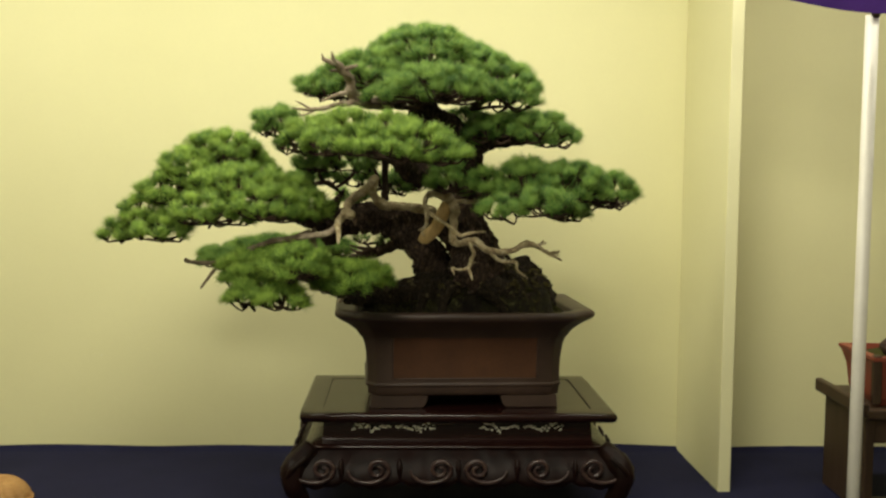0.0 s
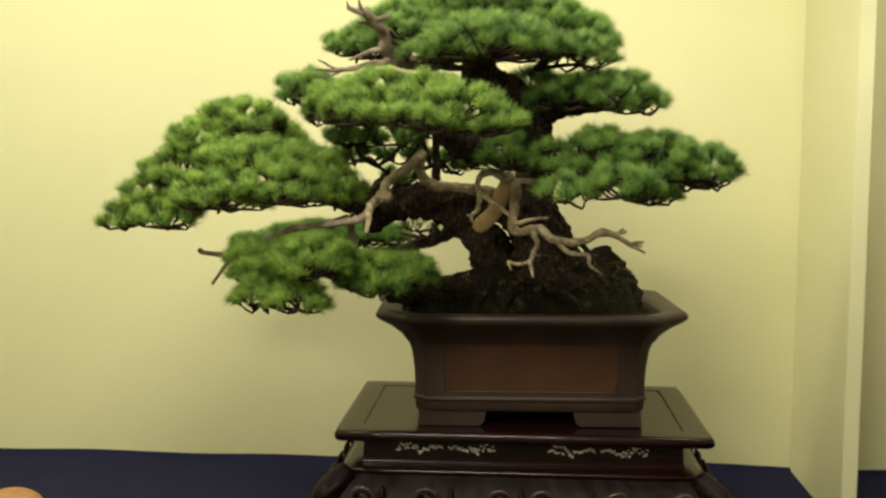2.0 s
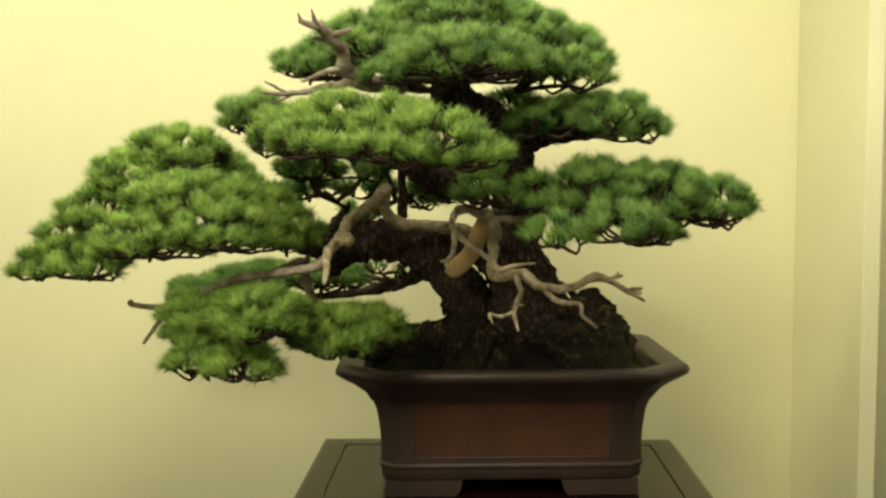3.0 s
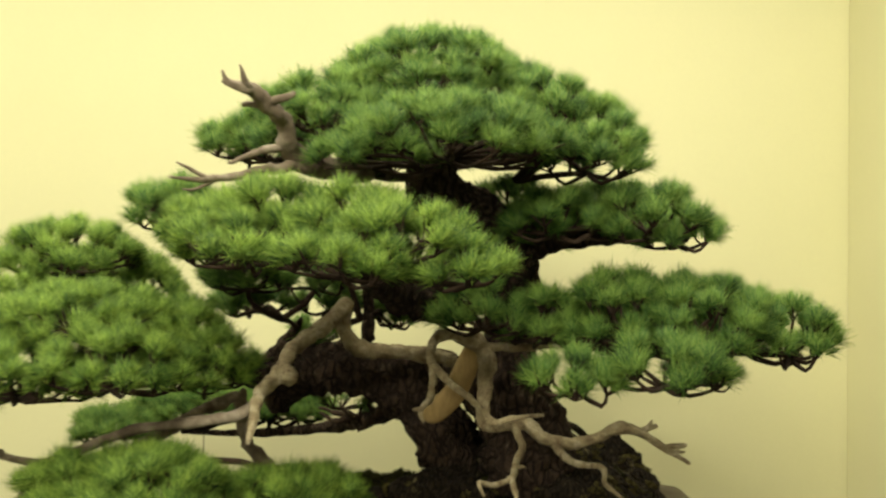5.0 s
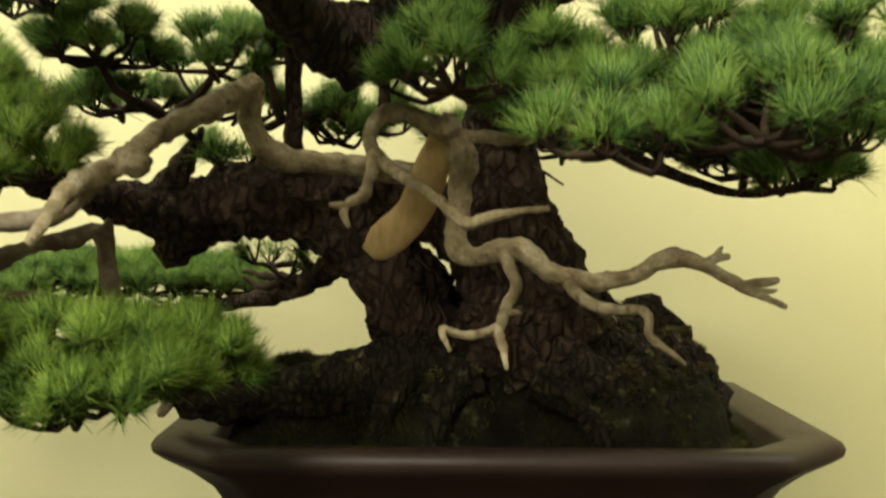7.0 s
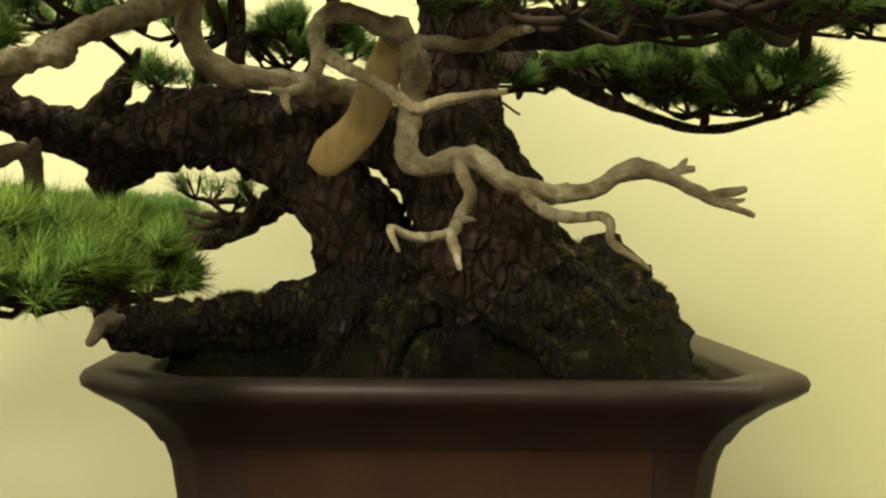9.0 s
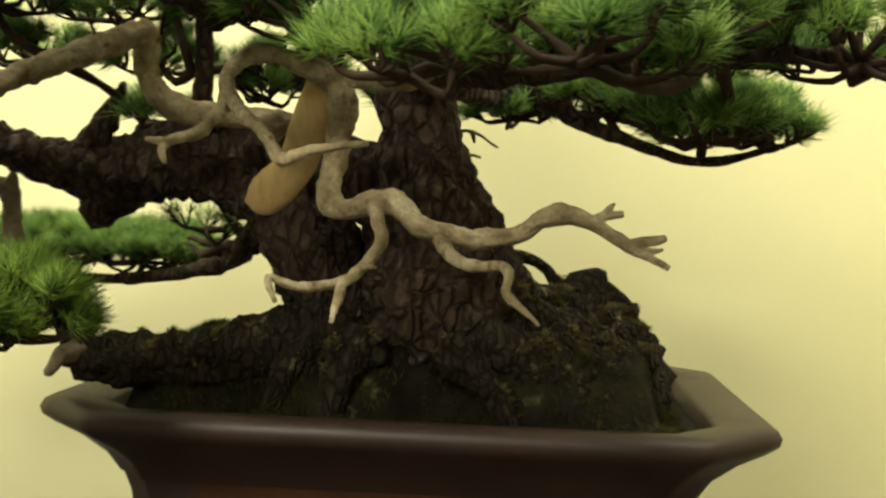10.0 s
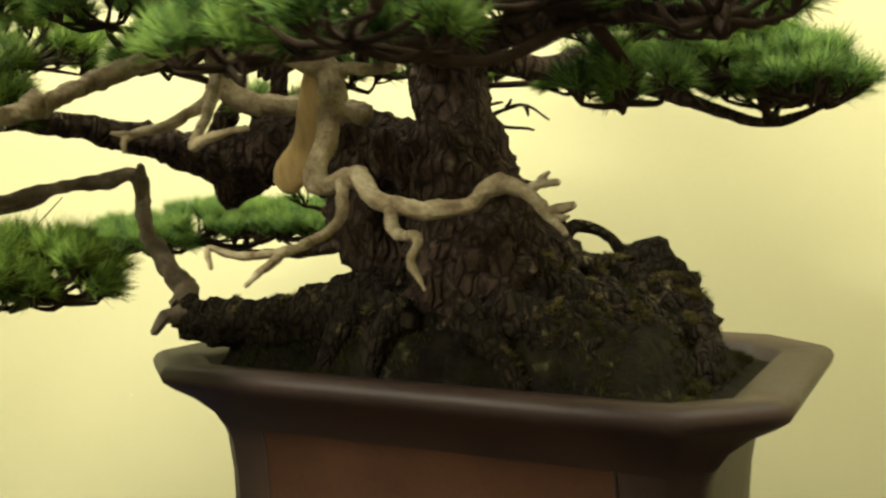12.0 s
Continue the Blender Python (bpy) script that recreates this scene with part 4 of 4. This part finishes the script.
COUNT += foliage("foliage_pad", [(-0.141, 3.000, 1.445, 0.050, 0.030), (-0.268, 3.000, 1.415, 0.050, 0.030), (-0.208, 2.920, 1.527, 0.060, 0.035), (-0.336, 2.800, 1.509, 0.075, 0.035), (-0.247, 2.880, 1.509, 0.065, 0.035), (-0.235, 2.950, 1.471, 0.060, 0.030), (-0.111, 3.000, 1.459, 0.080, 0.030), (-0.354, 2.900, 1.470, 0.062, 0.031)], [(-0.18, 2.90, 1.45), (-0.30, 2.88, 1.45)], NEEDLES_DEEP, "small shaded pad of pine needles")
COUNT += foliage("foliage_pad", [(-0.026, 3.120, 1.449, 0.040, 0.028), (0.310, 3.050, 1.440, 0.085, 0.042), (0.392, 3.02, 1.412, 0.062, 0.036), (0.230, 3.10, 1.445, 0.080, 0.036), (0.345, 3.10, 1.415, 0.070, 0.034), (0.125, 3.10, 1.435, 0.055, 0.028)], [(0.18, 3.09, 1.438), (0.25, 3.10, 1.41), (0.34, 3.07, 1.388), (0.40, 3.03, 1.395)], NEEDLES_DEEP, "pad of green pine needles behind the trunk", spacing=0.027)
COUNT += foliage("foliage_pad", [(-0.655, 3.150, 1.228, 0.090, 0.034), (-0.590, 3.21, 1.245, 0.080, 0.036), (-0.530, 3.24, 1.252, 0.085, 0.037), (-0.470, 3.26, 1.250, 0.080, 0.037), (-0.410, 3.27, 1.248, 0.085, 0.037), (-0.340, 3.25, 1.252, 0.070, 0.032)], [(-0.28, 3.18, 1.22), (-0.40, 3.24, 1.215), (-0.52, 3.24, 1.22)], NEEDLES_DEEP, "low pad of pine needles behind the trunk", spacing=0.026)

COUNT += foliage("foliage_pad", [(-0.228, 3.060, 1.291, 0.050, 0.018), (-0.170, 3.050, 1.289, 0.055, 0.018)],
        [(-0.17, 3.06, 1.275), (-0.12, 2.99, 1.33)], NEEDLES_DEEP, "thin shaded spray of twigs with sparse needles", spacing=0.030, needles=5)

# ---- the carved stand ----
SX, SY, STOP = 0.030, 3.07, 0.853
SHW, SHD = 0.428, 0.270


def display_stand():
    stand = thing("display_stand", (SX, SY, CLOTH_Z), "dark carved lacquered wooden stand with pearl inlay on navy cloth", "stand")

    stand.rotation_euler.z = radians(2.3)

    def outline(hw, hd, z):
        c = [(-hw, -hd), (hw, -hd), (hw, hd), (-hw, hd)]
        out = []
        for k in range(4):
            (ax, ay), (bx, by) = c[k], c[(k + 1) % 4]
            for s in range(8):
                e = 0.004 if s == 0 else s / 8
                out.append((SX + ax + (bx - ax) * e, SY + ay + (by - ay) * e, z))
        return out

    top = [(-0.030, STOP - 0.030), (-0.012, STOP - 0.027), (-0.004, STOP - 0.022), (0.0, STOP - 0.014), (-0.001, STOP - 0.006), (-0.006, STOP - 0.001), (-0.014, STOP), (-0.060, STOP)]
    v, f = lathe_ring([outline(SHW + d, SHD + d, z) for d, z in top], False, True)
    part_from("tabletop", v, f, LACQUER, stand, "polished dark red-brown top frame")
    groove = [(-0.0600, STOP), (-0.0605, STOP - 0.004), (-0.0645, STOP - 0.004), (-0.0650, STOP - 0.001)]
    v, f = lathe_ring([outline(SHW + d, SHD + d, z) for d, z in groove], True, False)
    part_from("top_panel", v, f, LACQUER, stand, "polished sunken top panel", smooth=False)
    z1, z0 = STOP - 0.030, 0.762
    waist = [(-0.055, z0), (-0.058, z0 + 0.008), (-0.060, z1 - 0.006), (-0.040, z1 + 0.002)]
    v, f = lathe_ring([outline(SHW + d, SHD + d, z) for d, z in waist], False, False)
    part_from("frieze", v, f, LACQUER, stand, "dark frieze board", smooth=False)
    ledge = [(-0.062, z0 - 0.012), (-0.020, z0 - 0.012), (-0.014, z0 - 0.008), (-0.014, z0 - 0.003), (-0.022, z0 + 0.001), (-0.034, z0 + 0.002), (-0.060, z0 + 0.006)]
    v, f = lathe_ring([outline(SHW + d, SHD + d, z) for d, z in ledge], False, False)
    part_from("ledge", v, f, LACQUER, stand, "thin polished moulding")
    # swelling skirt with a scalloped lower edge
    for sx, sy, hw, hd in ((0, -1, SHW, SHD), (0, 1, SHW, SHD), (1, 0, SHD, SHW), (-1, 0, SHD, SHW)):
        verts, faces = [], []
        n, m = 96, 7
        for k in range(m):
            u = k / (m - 1)
            for s in range(n + 1):
                q = 2 * s / n - 1
                scallop = 0.016 * abs(math.sin(q * math.pi * 3)) + 0.006 * math.sin(q * math.pi * 9) ** 2
                drop = (0.095 - 0.020 + scallop) * u
                bulge = -0.022 + 0.050 * math.sin(min(1.0, u * 1.15) * math.pi / 2) + 0.004 * noise.noise(Vector((q * 14, u * 7, sx + 2 * sy)))
                along = q * (hw + bulge)
                away = hd + bulge
                x, y = (along, away * sy) if sy else (away * sx, along)
                verts.append((SX + x, SY + y, z0 - 0.012 - drop))
        for k in range(m - 1):
            for s in range(n):
                o = k * (n + 1) + s
                faces.append((o, o + 1, o + n + 2, o + n + 1))
        back = len(verts)
        verts += [(SX + (x - SX) * 0.965, SY + (y - SY) * 0.95, z) for x, y, z in verts]
        faces += [tuple(back + i for i in f[::-1]) for f in list(faces)]
        last = (m - 1) * (n + 1)
        faces += [(last + s, last + s + 1, back + last + s + 1, back + last + s) for s in range(n)]
        part_from("skirt", verts, faces, CARVED, stand, "carved swelling skirt board")

    def scroll(cx, cz, size, hand, y):
        """A raised C-scroll: a low bowl that rises and curls into itself."""
        pts = []
        for k in range(12):
            a = radians(185 + 175 * k / 11)
            pts.append((cx + hand * 1.5 * size * math.cos(a), y + 0.004 * math.sin(a), cz + 0.95 * size * math.sin(a)))
        for k in range(1, 20):
            a, r = radians(24 * k), size * (0.80 - 0.031 * k)
            pts.append((cx + hand * (0.70 * size + r * math.cos(a)), y - 0.003, cz + 0.95 * r * math.sin(a)))
        return pts

    front = SY - SHD - 0.030
    for q, hand in ((-0.385, 1), (-0.240, 1), (-0.075, 1), (0.075, -1), (0.240, -1), (0.385, -1)):
        v, f = tube(scroll(SX + q, z0 - 0.054, 0.036, hand, front + 0.001), [0.003, 0.0055, 0.0065, 0.0058, 0.005, 0.0035], 8, 0.006, 0.2, 80)
        part_from("carved_scroll", v, f, CARVED_HIGHLIGHT, stand, "raised carved scroll in lighter wood colour that carries its highlights")
    for q in (-0.312, -0.157, 0.0, 0.157, 0.312):
        v, f = tube([(SX + q, front + 0.010, z0 - 0.028), (SX + q, front + 0.003, z0 - 0.050), (SX + q, front + 0.004, z0 - 0.082)], [0.004, 0.009, 0.004], 10, 0.006, 0.3, 60)
        part_from("carved_boss", v, f, CARVED, stand)
    for sx in (-1, 1):
        for k in range(4):
            y = SY - SHD + 0.05 + k * 0.11
            x = SX + sx * (SHW + 0.030)
            v, f = tube([(x - sx * 0.012, y - 0.02, z0 - 0.03), (x, y, z0 - 0.055), (x + sx * 0.004, y + 0.025, z0 - 0.085), (x, y + 0.045, z0 - 0.06)], [0.004, 0.007, 0.007, 0.004], 8, 0.008, 0.15, 60)
            part_from("carved_scroll", v, f, CARVED_HIGHLIGHT, stand)
    # cabriole legs
    for sx in (-1, 1):
        for sy in (-1, 1):
            cx, cy = SX + sx * (SHW - 0.010), SY + sy * (SHD - 0.010)
            pts = [(cx - sx * 0.02, cy - sy * 0.02, z0 - 0.012), (cx + sx * 0.020, cy + sy * 0.020, z0 - 0.050), (cx + sx * 0.024, cy + sy * 0.024, z0 - 0.090), (cx + sx * 0.004, cy + sy * 0.004, z0 - 0.150), (cx - sx * 0.004, cy - sy * 0.004, z0 - 0.180), (cx + sx * 0.020, cy + sy * 0.020, CLOTH_Z + 0.022)]
            v, f = tube(pts, [0.026, 0.031, 0.030, 0.024, 0.020, 0.026], 20, 0.01, 0.14, 60)
            leg = part_from("leg", v, f, CARVED, stand, "carved curving leg")
            v, f = tube([(cx - sx * 0.014, cy + sy * 0.048, z0 - 0.02), (cx + sx * 0.022, cy + sy * 0.054, z0 - 0.05), (cx + sx * 0.040, cy + sy * 0.040, z0 - 0.08), (cx + sx * 0.052, cy + sy * 0.020, z0 - 0.05)], [0.005, 0.008, 0.008, 0.005], 8, 0.008, 0.15, 60)
            part_from("carved_leaf", v, f, CARVED, leg)
    # pearl inlay: four sprays of small chips
    rng = random.Random(3)
    face = SY - SHD + 0.0592
    zc = (z0 + z1) / 2 + 0.008
    for cx, hand in ((-0.235, 1), (-0.115, -1), (0.115, 1), (0.235, -1)):
        bm = bmesh.new()
        for k in range(34):
            u = k / 33
            x = SX + cx + hand * (-0.052 + 0.104 * u)
            dense = 1.0 if u < 0.55 else 0.35
            z = zc + 0.004 * math.sin(u * 9.0) + rng.uniform(-0.010, 0.010) * dense
            sx, sz = rng.uniform(0.0024, 0.0052), rng.uniform(0.0018, 0.0036)
            m = Matrix.Translation((x, face - 0.0016, z)) @ Matrix.Rotation(rng.uniform(-0.9, 0.9), 4, "Y") @ Matrix.Diagonal((sx, 0.0012, sz, 1))
            bmesh.ops.create_icosphere(bm, subdivisions=1, radius=1.0, matrix=m)
        part("inlay_spray", bm, PEARL, stand, "pearl inlay spray of small chips")


display_stand()

# ---- the next bay ----


def barrier_pole():
    pole = thing("barrier_pole", (1.087, 2.76, 0.0), "slim white painted metal pole at the edge of the display", "pole")
    bm = bmesh.new()
    bmesh.ops.create_cone(bm, segments=20, radius1=0.017, radius2=0.017, depth=1.90, cap_ends=True, matrix=Matrix.Translation((1.087, 2.76, 0.96)))
    part("shaft", bm, POLEWHITE, pole, smooth=True)
    bm = bmesh.new()
    bmesh.ops.create_cone(bm, segments=28, radius1=0.10, radius2=0.03, depth=0.03, cap_ends=True, matrix=Matrix.Translation((1.087, 2.40, 0.015)))
    bmesh.ops.translate(bm, verts=bm.verts, vec=(0, 0.36, 0))
    part("base_plate", bm, POLEWHITE, pole, smooth=False)
    bm = bmesh.new()
    bmesh.ops.create_uvsphere(bm, u_segments=14, v_segments=8, radius=0.012, matrix=Matrix.Translation((1.090, 2.745, 1.912)))
    part("knob", bm, BROWNWOOD, pole, "small dark knob", smooth=True)


def swag():
    """A purple curtain that hangs in a low curve from a rail in front of the bays."""
    drape = thing("curtain_swag", (1.2, 2.72, 2.1), "plain purple cloth swag hung along the display", "curtain")
    verts, faces = [], []
    n, m = 80, 10
    for k in range(m + 1):
        for q in range(n + 1):
            x = 0.60 + 1.15 * q / n
            edge = 1.905 + 0.42 * (x - 1.13) ** 2
            verts.append((x, 2.70 + 0.012 * math.sin(x * 26 + k * 0.35) * (0.3 + 0.7 * k / m), edge + (2.45 - edge) * k / m))
    for k in range(m):
        for q in range(n):
            o = k * (n + 1) + q
            faces.append((o, o + 1, o + n + 2, o + n + 1))
    part_from("drape", verts, faces, PURPLE, drape)
    v, f = tube([(0.55, 2.72, 2.46), (1.8, 2.72, 2.46)], [0.012, 0.012], 12, 0.3)
    part_from("rail", v, f, BROWNWOOD, drape, "thin dark rail")


def side_stand():
    """The brown stand with a red pot in the next bay."""
    x0, x1, y0, y1 = 1.20, 1.75, 2.95, 3.32
    stand = thing("side_stand", ((x0 + x1) / 2, 3.1, CLOTH_Z), "brown wooden stand with upturned top ends on navy cloth", "stand")
    part("tabletop", box(x0 - 0.01, x1 + 0.01, y0, y1, 0.815, 0.840, 0.004), BROWNWOOD, stand)
    for x in (x0 - 0.014, x1 + 0.014):
        part("end_flange", box(x - 0.012, x + 0.012, y0 - 0.005, y1 + 0.005, 0.822, 0.862, 0.006), BROWNWOOD, stand)
    for x in (x0 + 0.012, x1 - 0.012):
        part("side_panel", box(x - 0.012, x + 0.012, y0 + 0.02, y1 - 0.02, CLOTH_Z, 0.815, 0.003), BROWNWOOD, stand)
    part("apron", box(x0 + 0.026, x1 - 0.026, y0 + 0.03, y0 + 0.045, 0.74, 0.815, 0.002), BROWNWOOD, stand)
    part("rail", box(x0 + 0.026, x1 - 0.026, y0 + 0.03, y0 + 0.05, CLOTH_Z + 0.02, CLOTH_Z + 0.05, 0.002), BROWNWOOD, stand)
    pot = thing("red_pot", (1.47, 3.12, 0.84), "red clay rectangular pot with brown ends holding a small tree", "plant pot")
    rings = []
    for d, z in ((-0.03, 0.84), (-0.02, 0.86), (-0.012, 0.93), (0.0, 0.968), (0.006, 0.975), (0.006, 0.985), (-0.014, 0.987), (-0.018, 0.96)):
        c = [(1.225 - d, 2.99 - d), (1.72 + d, 2.99 - d), (1.72 + d, 3.25 + d), (1.225 - d, 3.25 + d)]
        rings.append([(x, y, z) for x, y in c])
    v, f = lathe_ring(rings, True, True)
    part_from("body", v, f, REDPOT, pot, smooth=False)
    part("corner_post", box(1.222, 1.246, 2.985, 3.01, 0.85, 0.99, 0.004), BROWNWOOD, pot)
    verts, faces = [], []
    for j in range(17):
        for i in range(33):
            x, y = 1.245 + 0.455 * i / 32, 3.01 + 0.22 * j / 16
            verts.append((x, y, 0.968 + 0.05 * math.sin(math.pi * i / 32) * math.sin(math.pi * j / 16) + 0.008 * noise.noise(Vector((x * 40, y * 40, 0)))))
    for j in range(16):
        for i in range(32):
            o = j * 33 + i
            faces.append((o, o + 1, o + 34, o + 33))
    moss = part_from("moss_bed", verts, faces, MOSS)
    tagged(moss, "mounded green moss in the red clay pot", "moss")
    small = thing("small_bonsai", (1.36, 3.1, 1.0), "small dark trunk rising from the mossy pot", "bonsai")
    v, f = tube([(1.30, 3.08, 0.985), (1.33, 3.08, 1.03), (1.40, 3.10, 1.07), (1.46, 3.12, 1.15), (1.44, 3.12, 1.25)], [0.03, 0.024, 0.026, 0.02, 0.012], 18, 0.008, 0.3, 45)
    part_from("trunk", v, f, BARK, small)


def straw_ornament():
    orn = thing("straw_ornament", (-1.286, 3.012, CLOTH_Z), "small ribbed orange-brown straw dome on navy cloth", "ornament")
    verts, faces = [], []
    n, m = 96, 14
    for k in range(m + 1):
        a = k / m * math.pi / 2
        for s in range(n):
            b = 2 * math.pi * s / n
            r = 0.085 * math.cos(a) * (1 + 0.05 * math.sin(b * 16)) + 0.002
            verts.append((-1.286 + r * math.cos(b), 3.012 + r * math.sin(b), CLOTH_Z + 0.004 + 0.072 * math.sin(a)))
    for k in range(m):
        for s in range(n):
            o, s2 = k * n, (s + 1) % n
            faces.append((o + s, o + s2, o + n + s2, o + n + s))
    part_from("dome", verts, faces, STRAW, orn)
    v, f = tube([(-1.286 + 0.088 * math.cos(a), 3.012 + 0.088 * math.sin(a), CLOTH_Z + 0.008) for a in np.linspace(0, 6.2, 24)], [0.008, 0.008], 8, 0.02)
    part_from("base_ring", v, f, STRAW, orn, "braided straw base ring")


barrier_pole()
swag()
side_stand()
straw_ornament()
